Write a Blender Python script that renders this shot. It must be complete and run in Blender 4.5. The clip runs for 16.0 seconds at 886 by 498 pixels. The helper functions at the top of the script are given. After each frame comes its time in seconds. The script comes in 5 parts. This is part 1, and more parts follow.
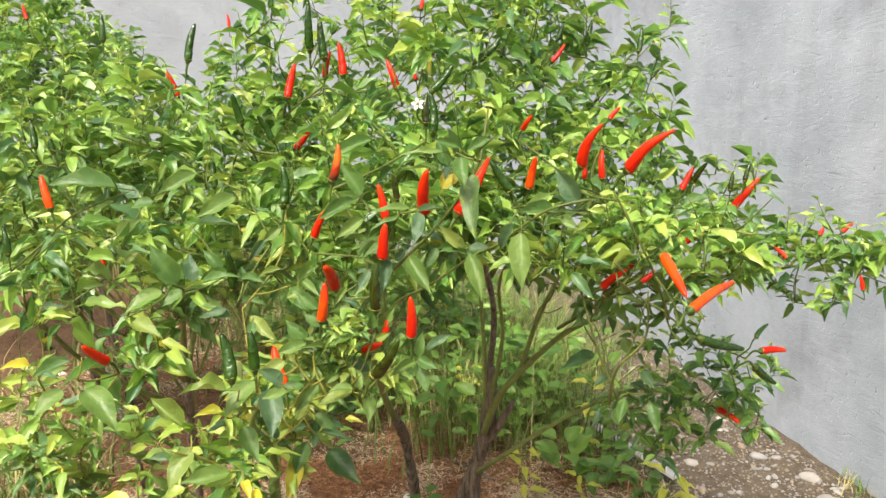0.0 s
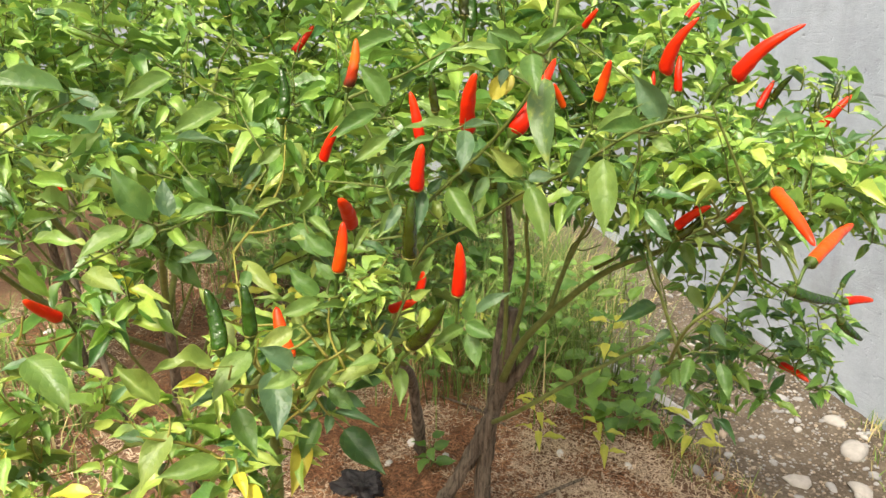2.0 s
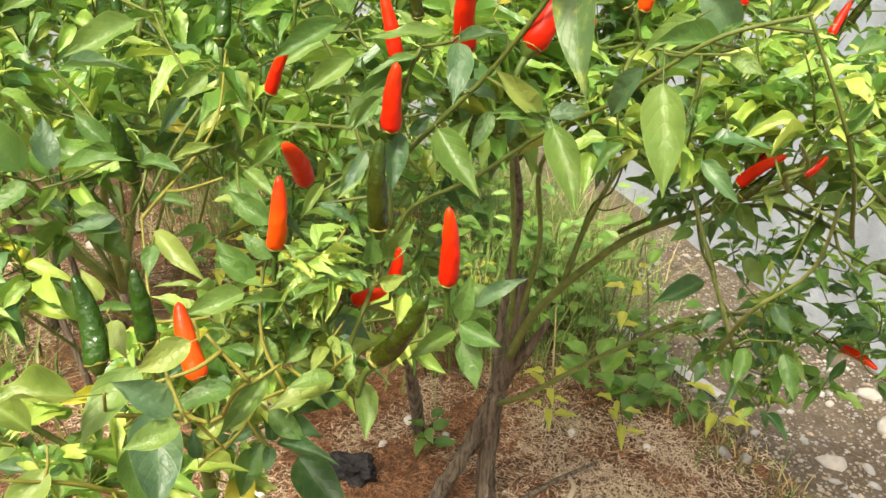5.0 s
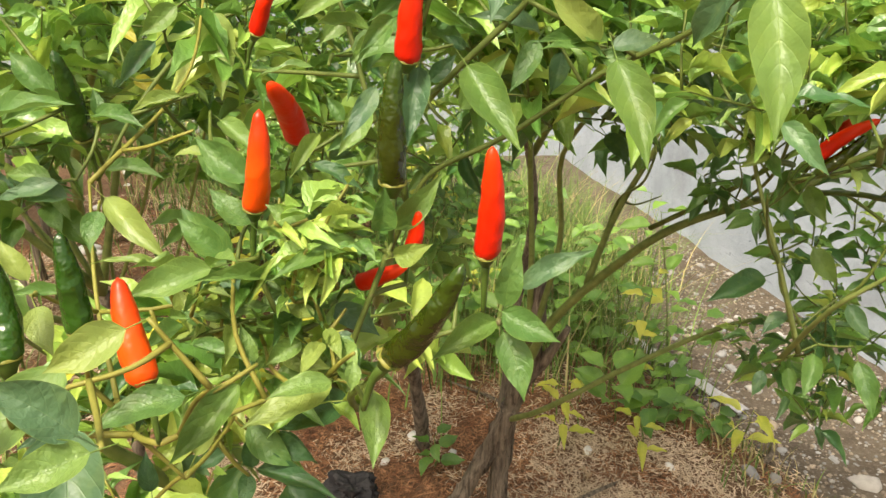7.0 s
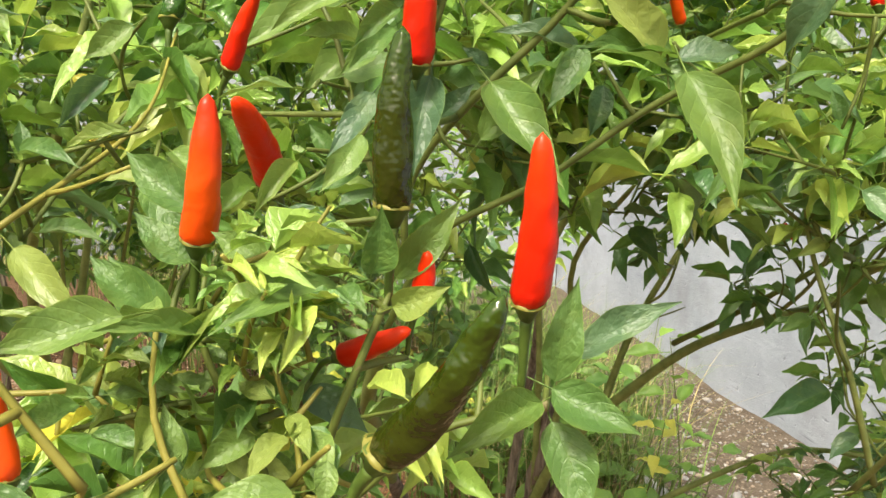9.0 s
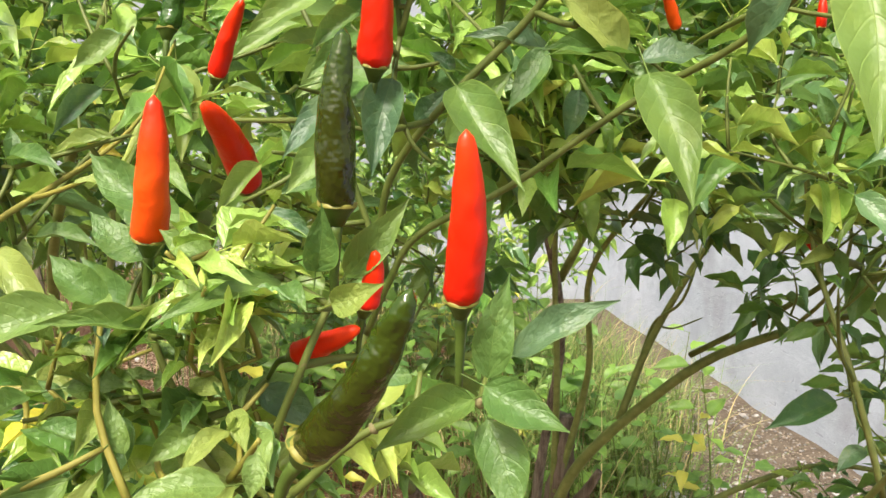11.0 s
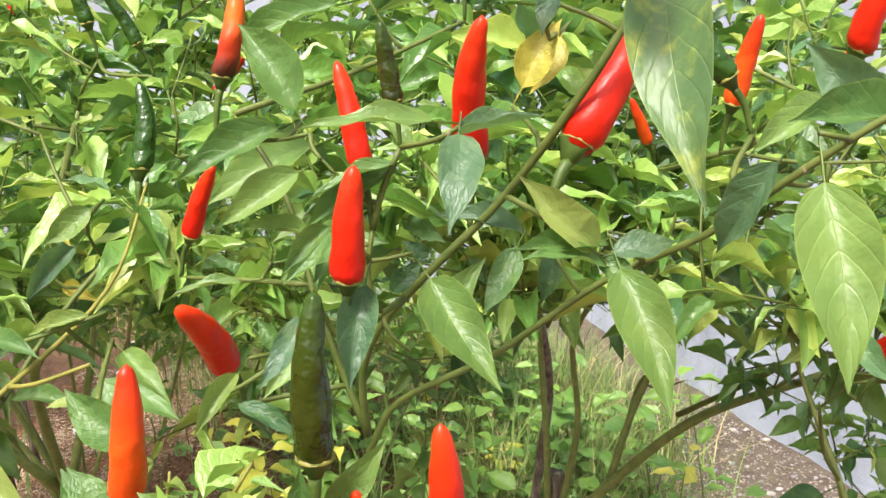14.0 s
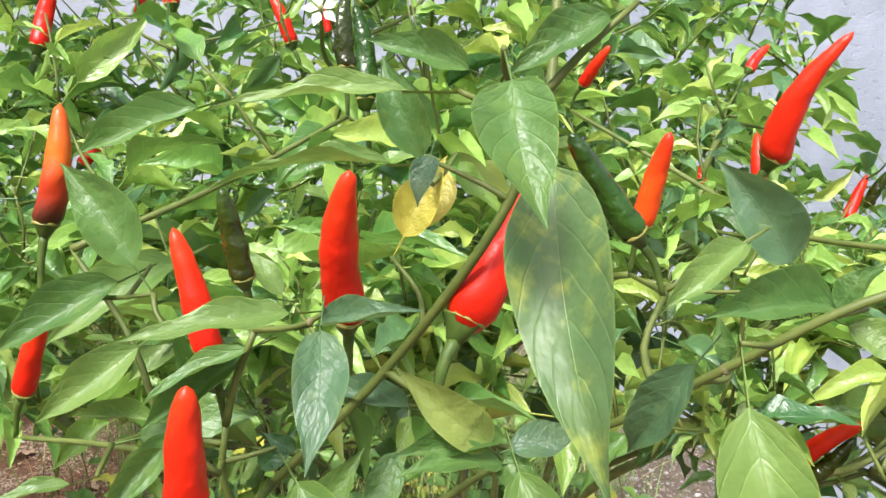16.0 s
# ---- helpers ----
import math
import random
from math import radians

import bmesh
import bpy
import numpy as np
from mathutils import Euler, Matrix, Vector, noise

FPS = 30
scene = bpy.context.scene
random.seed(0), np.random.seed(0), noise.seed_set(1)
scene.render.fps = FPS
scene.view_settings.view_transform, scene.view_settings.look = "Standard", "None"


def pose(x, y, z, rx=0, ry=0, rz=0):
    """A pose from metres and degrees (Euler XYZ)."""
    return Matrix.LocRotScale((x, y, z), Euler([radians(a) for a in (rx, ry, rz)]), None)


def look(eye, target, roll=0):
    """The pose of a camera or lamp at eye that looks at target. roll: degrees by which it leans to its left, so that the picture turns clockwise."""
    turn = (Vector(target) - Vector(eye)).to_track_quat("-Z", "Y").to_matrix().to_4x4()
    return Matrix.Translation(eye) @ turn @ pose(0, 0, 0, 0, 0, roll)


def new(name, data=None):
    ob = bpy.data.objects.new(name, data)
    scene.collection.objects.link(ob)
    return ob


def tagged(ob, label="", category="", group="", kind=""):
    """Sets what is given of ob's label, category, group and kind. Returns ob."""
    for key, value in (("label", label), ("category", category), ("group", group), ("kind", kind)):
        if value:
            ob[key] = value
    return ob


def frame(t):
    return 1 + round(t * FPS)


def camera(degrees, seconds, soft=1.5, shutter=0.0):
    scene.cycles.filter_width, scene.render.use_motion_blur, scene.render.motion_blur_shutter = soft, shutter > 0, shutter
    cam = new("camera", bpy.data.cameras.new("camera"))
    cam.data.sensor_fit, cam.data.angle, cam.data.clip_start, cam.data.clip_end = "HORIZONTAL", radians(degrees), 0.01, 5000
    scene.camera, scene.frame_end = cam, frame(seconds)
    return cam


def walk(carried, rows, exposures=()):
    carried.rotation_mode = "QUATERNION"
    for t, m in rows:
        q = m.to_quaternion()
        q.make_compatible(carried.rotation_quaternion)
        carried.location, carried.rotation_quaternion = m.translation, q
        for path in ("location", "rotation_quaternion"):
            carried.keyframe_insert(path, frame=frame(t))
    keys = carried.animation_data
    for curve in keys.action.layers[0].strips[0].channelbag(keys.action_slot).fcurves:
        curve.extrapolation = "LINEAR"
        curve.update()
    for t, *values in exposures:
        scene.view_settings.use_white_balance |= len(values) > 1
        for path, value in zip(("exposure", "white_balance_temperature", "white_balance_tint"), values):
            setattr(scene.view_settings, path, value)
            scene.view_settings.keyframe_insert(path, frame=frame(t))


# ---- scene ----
cam = camera(57.5, 16.0)
PATH = [
    (0, (0.045, 0.04, 1.443), (0.024, 1.979, 0.954), 0.1),
    (0.5, (0.03, 0.089, 1.425), (0.017, 2.015, 0.884), 0.5),
    (1, (0.021, 0.142, 1.419), (0.019, 2.055, 0.834), 0.7),
    (1.5, (0.0, 0.199, 1.405), (0.01, 2.093, 0.761), 1.0),
    (2, (-0.019, 0.266, 1.392), (-0.006, 2.15, 0.72), 1.1),
    (2.5, (-0.018, 0.326, 1.367), (0.002, 2.188, 0.638), 1.2),
    (3, (-0.014, 0.369, 1.345), (0.015, 2.215, 0.578), 1.2),
    (3.5, (-0.014, 0.425, 1.335), (0.019, 2.269, 0.563), 1.3),
    (4, (0.0, 0.457, 1.329), (0.007, 2.301, 0.554), 1.2),
    (6.5, (-0.016, 0.54, 1.287), (-0.017, 2.385, 0.514), 1.0),
    (7, (-0.02, 0.587, 1.252), (-0.02, 2.444, 0.51), 1.2),
    (7.5, (-0.031, 0.626, 1.226), (-0.031, 2.507, 0.548), 0.9),
    (8, (-0.041, 0.665, 1.204), (-0.024, 2.583, 0.637), 1.3),
    (8.5, (-0.034, 0.682, 1.187), (-0.006, 2.631, 0.741), 2.0),
    (11, (0.004, 0.68, 1.181), (-0.087, 2.639, 0.789), 1.7),
    (11.5, (0.022, 0.677, 1.18), (-0.045, 2.639, 0.797), 1.5),
    (12, (0.018, 0.673, 1.182), (-0.064, 2.635, 0.799), 1.2),
    (12.5, (0.024, 0.667, 1.183), (-0.048, 2.631, 0.81), 1.2),
    (13, (0.018, 0.659, 1.194), (-0.077, 2.624, 0.83), 0.8),
    (13.5, (-0.003, 0.679, 1.229), (-0.099, 2.645, 0.87), 0.4),
    (14, (0.006, 0.695, 1.259), (-0.048, 2.659, 0.885), -0.6),
    (14.5, (0.012, 0.714, 1.279), (0.018, 2.68, 0.91), -0.6),
    (15, (0.016, 0.733, 1.299), (0.068, 2.698, 0.932), -1.0),
    (15.5, (0.012, 0.748, 1.31), (0.134, 2.707, 0.925), -0.5),
    (16, (0.026, 0.76, 1.319), (0.166, 2.718, 0.933), -1.2),
]
EXPOSURES = ((0, 0.89, 6600, 12), (2.5, 1.02, 6800, 11), (4.0, 1.10, 6900, 10), (7.0, 1.0, 7000, 9), (9.0, 1.04, 6850, 11), (11.0, 1.14, 6600, 14), (12.5, 1.24, 6350, 16), (14.0, 1.20, 6150, 18), (16.0, 1.06, 5850, 18))
walk(cam, [(t, look(eye, target, roll)) for t, eye, target, roll in PATH], EXPOSURES)

# ---------------------------------------------------------------- light
world = bpy.data.worlds.new("sky")
scene.world = world
world.use_nodes = True
wn = world.node_tree
sky = wn.nodes.new("ShaderNodeTexSky")
sky.sky_type, sky.sun_disc = "NISHITA", False
SUN_EL, SUN_AZ = radians(56), radians(205)
sky.sun_elevation, sky.sun_rotation = SUN_EL, SUN_AZ
sky.air_density, sky.dust_density, sky.ozone_density = 1.0, 9.0, 0.5
wn.links.new(sky.outputs[0], wn.nodes["Background"].inputs[0])
wn.nodes["Background"].inputs[1].default_value = 0.10
sun = new("sun", bpy.data.lights.new("sun", "SUN"))
sun.data.energy, sun.data.angle, sun.data.color = 2.9, radians(14), (1.0, 0.95, 0.85)
sun_way = Vector((math.sin(SUN_AZ) * math.cos(SUN_EL), math.cos(SUN_AZ) * math.cos(SUN_EL), math.sin(SUN_EL)))
sun.matrix_world = look(sun_way * 20, (0, 0, 0))

# ---------------------------------------------------------------- materials


class Mat:
    """A small builder for node materials."""

    def __init__(self, name):
        self.m = bpy.data.materials.new(name)
        self.m.use_nodes = True
        self.t = self.m.node_tree
        self.b = self.t.nodes["Principled BSDF"]

    def n(self, kind):
        return self.t.nodes.new("ShaderNode" + kind)

    def put(self, a, b):
        self.t.links.new(a, b)

    def val(self, socket, v):
        if hasattr(v, "is_output"):
            self.put(v, socket)
        else:
            socket.default_value = v

    def math(self, op, a, b=0.0, clamp=False):
        node = self.n("Math")
        node.operation, node.use_clamp = op, clamp
        self.val(node.inputs[0], a)
        self.val(node.inputs[1], b)
        return node.outputs[0]

    def where(self):
        return self.n("NewGeometry").outputs["Position"]

    def noise(self, scale, detail=4.0, rough=0.6, at=None, stretch=None, tilt=0.0, warp=0.0):
        node = self.n("TexNoise")
        node.inputs["Scale"].default_value = scale
        node.inputs["Detail"].default_value = detail
        node.inputs["Roughness"].default_value = rough
        node.inputs["Distortion"].default_value = warp
        at = at or self.where()
        if stretch:
            mp = self.n("Mapping")
            mp.inputs["Scale"].default_value = stretch
            mp.inputs["Rotation"].default_value = (0, tilt, 0.27)
            self.put(at, mp.inputs[0])
            at = mp.outputs[0]
        self.put(at, node.inputs["Vector"])
        return node.outputs["Fac"]

    def ramp(self, fac, *stops):
        node = self.n("ValToRGB")
        el = node.color_ramp.elements
        while len(el) < len(stops):
            el.new(0.5)
        for e, (p, c) in zip(el, stops):
            e.position = p
            e.color = (*c, 1) if len(c) == 3 else c
        self.put(fac, node.inputs[0])
        return node.outputs[0]

    def mix(self, fac, a, b, blend="MIX"):
        node = self.n("Mix")
        node.data_type, node.blend_type = "RGBA", blend
        self.val(node.inputs[0], fac)
        self.val(node.inputs[6], a if hasattr(a, "is_output") else (*a, 1))
        self.val(node.inputs[7], b if hasattr(b, "is_output") else (*b, 1))
        return node.outputs[2]

    def bump(self, height, strength=0.3, dist=0.002):
        node = self.n("Bump")
        node.inputs["Strength"].default_value = strength
        node.inputs["Distance"].default_value = dist
        self.put(height, node.inputs["Height"])
        self.put(node.outputs[0], self.b.inputs["Normal"])
        return node.outputs[0]

    def color(self, c):
        self.val(self.b.inputs["Base Color"], c)

    def rough(self, v, spec=None):
        self.val(self.b.inputs["Roughness"], v)
        if spec is not None:
            self.b.inputs["Specular IOR Level"].default_value = spec


def leaf_material(name, dark, light, island=False, spots=0.0, sheen=0.34):
    k = Mat(name)
    rnd = k.n("NewGeometry").outputs["Random Per Island"] if island else k.n("ObjectInfo").outputs["Random"]
    uv = k.n("TexCoord").outputs["UV"]
    sep = k.n("SeparateXYZ")
    k.put(uv, sep.inputs[0])
    u = k.math("ABSOLUTE", k.math("SUBTRACT", sep.outputs[0], 0.5))
    v = sep.outputs[1]
    rib = k.math("SUBTRACT", 1.0, k.math("MULTIPLY", u, k.math("ADD", 60.0, k.math("MULTIPLY", v, 60.0))), True)
    side = k.math("FRACT", k.math("SUBTRACT", k.math("ADD", k.math("MULTIPLY", v, 6.5), k.math("MULTIPLY", k.noise(60, 2), 0.5)), k.math("POWER", k.math("MULTIPLY", u, 3.2), 1.4)))
    side = k.math("ABSOLUTE", k.math("SUBTRACT", side, 0.5))
    vein = k.math("SUBTRACT", 1.0, k.math("MULTIPLY", side, 13.0), True)
    veins = k.math("MAXIMUM", rib, k.math("MULTIPLY", vein, 0.34))
    cloud = k.noise(38, 3, 0.6)
    base = k.mix(k.ramp(rnd, (0.0, (0.0, 0.0, 0.0)), (1.0, (1, 1, 1))), dark, light)
    patch = k.ramp(cloud, (0.35, (0, 0, 0)), (0.7, (1, 1, 1)))
    brighter = tuple(min(1, c * s) for c, s in zip(light, (1.35, 1.2, 0.9)))
    base = k.mix(k.math("MULTIPLY", patch, 0.42), base, brighter)
    if spots:
        sp = k.ramp(k.noise(105, 4, 0.6), (0.52, (0, 0, 0)), (0.70, (1, 1, 1)))
        base = k.mix(k.math("MULTIPLY", sp, spots), base, (0.38, 0.46, 0.08))
    pale = (min(1, light[0] * 1.45 + 0.08), min(1, light[1] * 1.3 + 0.09), light[2] * 1.0 + 0.02)
    base = k.mix(k.math("MULTIPLY", veins, 0.34), base, pale)
    rim = k.ramp(u, (0.472, (0, 0, 0)), (0.497, (1, 1, 1)))
    base = k.mix(k.math("MULTIPLY", rim, 0.6), base, pale)
    k.color(base)
    k.rough(k.math("ADD", k.math("MULTIPLY", cloud, 0.2), sheen - (0.09 if island else -0.02)), 0.85 if island else 0.7)
    # quilted blade: it swells between the side veins, with fine crinkles over it
    swell = k.math("MULTIPLY", k.math("SUBTRACT", 0.25, k.math("POWER", k.math("SUBTRACT", 0.5, side), 2.0)), k.math("MULTIPLY", u, 5.0))
    mp = k.n("Mapping")
    mp.inputs["Scale"].default_value = (5.0, 11.0, 1.0)
    k.put(uv, mp.inputs[0])
    shift = k.n("CombineXYZ")
    k.put(k.math("MULTIPLY", rnd, 60.0), shift.inputs[2])
    k.put(shift.outputs[0], mp.inputs["Location"])
    crinkle = k.noise(1.0, 2, 0.5, at=mp.outputs[0])
    puff = k.math("SUBTRACT", k.math("ADD", k.math("MULTIPLY", swell, 0.16), crinkle), k.math("MULTIPLY", k.math("MAXIMUM", vein, k.math("MULTIPLY", rib, 1.6)), 0.12))
    nrm = k.bump(puff, 0.42, 0.0026)
    tr = k.n("BsdfTranslucent")
    k.put(k.mix(0.3, base, (0.26, 0.42, 0.04)), tr.inputs[0])
    k.put(nrm, tr.inputs["Normal"])
    sh = k.n("MixShader")
    sh.inputs[0].default_value = 0.36
    k.put(k.b.outputs[0], sh.inputs[1])
    k.put(tr.outputs[0], sh.inputs[2])
    k.put(sh.outputs[0], k.t.nodes["Material Output"].inputs[0])
    return k.m


TONES = {
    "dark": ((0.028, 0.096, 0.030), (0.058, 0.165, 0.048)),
    "mid": ((0.064, 0.175, 0.034), (0.135, 0.283, 0.056)),
    "light": ((0.154, 0.304, 0.052), (0.268, 0.437, 0.090)),
    # bluish green: the sky's sheen on glossy leaves, put into the base colour
    "blue": ((0.058, 0.150, 0.060), (0.120, 0.240, 0.098)),
    "yellowgreen": ((0.249, 0.389, 0.066), (0.392, 0.507, 0.108)),
    "yellow": ((0.530, 0.496, 0.054), (0.669, 0.614, 0.072)),
    "spotted": ((0.091, 0.201, 0.059), (0.157, 0.283, 0.084)),
}
# one tone table, light put into colour: single leaves dimmed, background foliage brightened
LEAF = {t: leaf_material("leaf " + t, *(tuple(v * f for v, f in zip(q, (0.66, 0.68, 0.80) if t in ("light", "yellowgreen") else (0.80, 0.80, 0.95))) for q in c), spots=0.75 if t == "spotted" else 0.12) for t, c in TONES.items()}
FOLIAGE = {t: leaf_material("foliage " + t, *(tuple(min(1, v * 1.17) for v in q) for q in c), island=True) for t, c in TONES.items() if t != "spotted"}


def pepper_material(name, *stops, rough=0.36):
    k = Mat(name)
    sep = k.n("SeparateXYZ")
    k.put(k.n("TexCoord").outputs["UV"], sep.inputs[0])
    wob = k.math("ADD", sep.outputs[1], k.math("MULTIPLY", k.math("SUBTRACT", k.noise(45, 2), 0.5), 0.35))
    rnd = k.n("ObjectInfo").outputs["Random"]
    col = k.ramp(wob, *stops)
    col = k.mix(k.math("MULTIPLY", rnd, 0.18), col, tuple(c * 0.55 for c in stops[0][1]))
    k.color(col)
    k.rough(rough, 0.30 if rough > 0.3 else 0.5)
    k.bump(k.noise(95 if rough > 0.3 else 85, 3, 0.5), 0.6 if rough > 0.3 else 1.0, 0.0022 if rough > 0.3 else 0.0046)
    return k.m


PEPPER = {
    "red": pepper_material("ripe red skin", (0.0, (0.56, 0.010, 0.002)), (0.6, (0.68, 0.022, 0.002)), (1.0, (0.72, 0.042, 0.003))),
    "bigred": pepper_material("bright red skin", (0.0, (0.56, 0.014, 0.002)), (1.0, (0.70, 0.030, 0.002))),
    "orange": pepper_material("orange red skin", (0.0, (0.76, 0.070, 0.004)), (0.45, (0.76, 0.080, 0.004)), (1.0, (0.68, 0.028, 0.005))),
    "ripening": pepper_material("half ripe skin", (0.05, (0.055, 0.018, 0.008)), (0.35, (0.42, 0.035, 0.006)), (0.6, (0.62, 0.13, 0.006)), (1.0, (0.60, 0.09, 0.01))),
    "dark": pepper_material("unripe dark green skin", (0.0, (0.0200, 0.0270, 0.0010)), (0.5, (0.0230, 0.0360, 0.0014)), (1.0, (0.030, 0.062, 0.0040)), rough=0.17),
    "green": pepper_material("unripe green skin", (0.0, (0.026, 0.080, 0.007)), (0.5, (0.020, 0.064, 0.005)), (1.0, (0.016, 0.050, 0.004)), rough=0.24),
    "lime": pepper_material("pale unripe skin", (0.0, (0.110, 0.230, 0.020)), (1.0, (0.150, 0.270, 0.035)), rough=0.28),
}


def plain(name, a, b, scale, rough, bump=0.3, dist=0.002, stretch=None, spec=0.3, detail=5, vary=0.0):
    k = Mat(name)
    n1 = k.noise(scale, detail, 0.65, stretch=stretch)
    n2 = k.noise(scale * 0.17, 3, 0.5)
    col = k.mix(k.ramp(n1, (0.3, (0, 0, 0)), (0.72, (1, 1, 1))), a, b)
    col = k.mix(k.math("MULTIPLY", n2, 0.35), col, tuple(c * 0.6 for c in a))
    if vary:
        shade = k.ramp(k.n("NewGeometry").outputs["Random Per Island"], (0.0, (1 - vary,) * 3), (1.0, (1 + vary,) * 3))
        col = k.mix(1.0, col, shade, "MULTIPLY")
    k.color(col)
    k.rough(rough, spec)
    k.bump(n1, bump, dist)
    return k.m


CALYX = plain("calyx green", (0.042, 0.080, 0.012), (0.092, 0.150, 0.026), 90, 0.45, 0.3, 0.0006)
TWIG = plain("green twig", (0.070, 0.105, 0.018), (0.150, 0.185, 0.042), 60, 0.5, 0.4, 0.0008)
STEM = plain("olive woody stem", (0.120, 0.165, 0.040), (0.250, 0.290, 0.088), 70, 0.6, 0.5, 0.0012)
BARK = plain("weathered bark", (0.060, 0.048, 0.036), (0.380, 0.315, 0.235), 110, 0.95, 1.0, 0.010, stretch=(1, 1, 0.07), spec=0.1)
LIMY_TWIG = plain("yellow green twig", (0.160, 0.170, 0.026), (0.300, 0.270, 0.060), 60, 0.5, 0.4, 0.0008)
NODE = plain("corky twig knot", (0.13, 0.12, 0.05), (0.22, 0.20, 0.09), 120, 0.8, 0.6, 0.001)
PETAL = plain("white petal", (0.72, 0.74, 0.66), (0.82, 0.83, 0.78), 60, 0.5, 0.2, 0.0006)
ANTHER = plain("grey green anther", (0.25, 0.28, 0.10), (0.34, 0.34, 0.14), 60, 0.6, 0.2, 0.0006)
HUSK = plain("straw husk", (0.165, 0.070, 0.032), (0.450, 0.240, 0.120), 30, 0.85, 0.3, 0.001, vary=0.5)
STRAW = plain("pale straw", (0.46, 0.35, 0.23), (0.66, 0.53, 0.38), 30, 0.8, 0.3, 0.001, vary=0.3)
STONE_GREY = plain("grey river stone", (0.17, 0.17, 0.165), (0.31, 0.31, 0.30), 22, 0.75, 0.4, 0.002, vary=0.22)
STONE_PALE = plain("pale river stone", (0.22, 0.21, 0.19), (0.37, 0.355, 0.325), 22, 0.75, 0.3, 0.002, vary=0.22)
STONE_TAN = plain("tan river stone", (0.20, 0.16, 0.12), (0.33, 0.28, 0.21), 22, 0.75, 0.4, 0.002, vary=0.22)
PALE_WOOD = plain("pale broken wood", (0.42, 0.33, 0.22), (0.62, 0.52, 0.38), 40, 0.8, 0.5, 0.001)
CHIP = plain("white chip", (0.66, 0.65, 0.60), (0.78, 0.77, 0.73), 30, 0.6, 0.3, 0.001)
GRASS = plain("grass blade", (0.085, 0.170, 0.030), (0.20, 0.285, 0.060), 20, 0.5, 0.2, 0.001, vary=0.3)
DRYGRASS = plain("dry grass blade", (0.34, 0.29, 0.12), (0.50, 0.43, 0.21), 20, 0.7, 0.2, 0.001, vary=0.25)
TIN = plain("dull grey tin", (0.36, 0.37, 0.38), (0.52, 0.53, 0.54), 16, 0.5, 0.3, 0.001)
CHAR = plain("black rotten bag", (0.012, 0.012, 0.014), (0.040, 0.036, 0.034), 40, 0.6, 0.8, 0.006)


def wall_material(name, low, high, stain, stains):
    """Hand-trowelled cement: cloudy tone, dirty blotches, rain streaks, scratches, pits and shallow trowel relief."""
    k = Mat(name)
    cloud = k.noise(2.6, 8, 0.68)
    blotch = k.noise(1.7, 7, 0.66)
    drip = k.noise(3.2, 5, 0.62, stretch=(2.2, 2.2, 0.28))
    sweep = [k.noise(7, 7, 0.68, stretch=(0.55, 0.55, 1.5), tilt=0.5, warp=1.2), k.noise(9, 7, 0.68, stretch=(0.6, 0.6, 1.5), tilt=-0.25, warp=0.8)]
    drag = k.math("MAXIMUM", sweep[0], sweep[1])
    scratch = k.math("MAXIMUM", k.noise(30, 3, 0.55, stretch=(0.3, 0.3, 1.6), tilt=0.7, warp=0.5), k.noise(26, 3, 0.55, stretch=(0.3, 0.3, 1.5), tilt=-0.1, warp=0.5))
    pit = k.noise(46, 2, 0.5)
    fine = k.noise(170, 4, 0.75)
    col = k.mix(k.ramp(cloud, (0.36, (0, 0, 0)), (0.66, (1, 1, 1))), low, high)
    col = k.mix(k.math("MULTIPLY", k.ramp(drag, (0.56, (0, 0, 0)), (0.74, (1, 1, 1))), 0.34), col, tuple(c * 1.22 for c in high))
    col = k.mix(k.math("MULTIPLY", k.ramp(blotch, (0.54, (0, 0, 0)), (0.74, (1, 1, 1))), stains), col, stain)
    col = k.mix(k.math("MULTIPLY", k.ramp(drip, (0.55, (0, 0, 0)), (0.78, (1, 1, 1))), stains * 0.35), col, stain)
    col = k.mix(k.math("MULTIPLY", k.ramp(scratch, (0.67, (0, 0, 0)), (0.74, (1, 1, 1))), 0.34), col, stain)
    col = k.mix(k.math("MULTIPLY", k.ramp(pit, (0.71, (0, 0, 0)), (0.77, (1, 1, 1))), 0.5), col, stain)
    col = k.mix(k.math("MULTIPLY", k.ramp(fine, (0.52, (0, 0, 0)), (0.75, (1, 1, 1))), 0.28), col, stain)
    k.color(col)
    k.rough(0.88, 0.22)
    h = k.math("ADD", k.math("MULTIPLY", drag, 0.9), k.math("MULTIPLY", fine, 0.12))
    h = k.math("SUBTRACT", h, k.math("MULTIPLY", k.ramp(pit, (0.64, (0, 0, 0)), (0.76, (1, 1, 1))), 0.30))
    h = k.math("SUBTRACT", h, k.math("MULTIPLY", k.ramp(scratch, (0.64, (0, 0, 0)), (0.75, (1, 1, 1))), 0.14))
    k.bump(h, 0.50, 0.010)
    return k.m


PLASTER = wall_material("grey cement plaster", (0.300, 0.345, 0.395), (0.415, 0.468, 0.530), (0.150, 0.152, 0.160), 0.62)
WHITEWASH = wall_material("pale plaster", (0.275, 0.31, 0.35), (0.34, 0.38, 0.425), (0.19, 0.21, 0.235), 0.3)


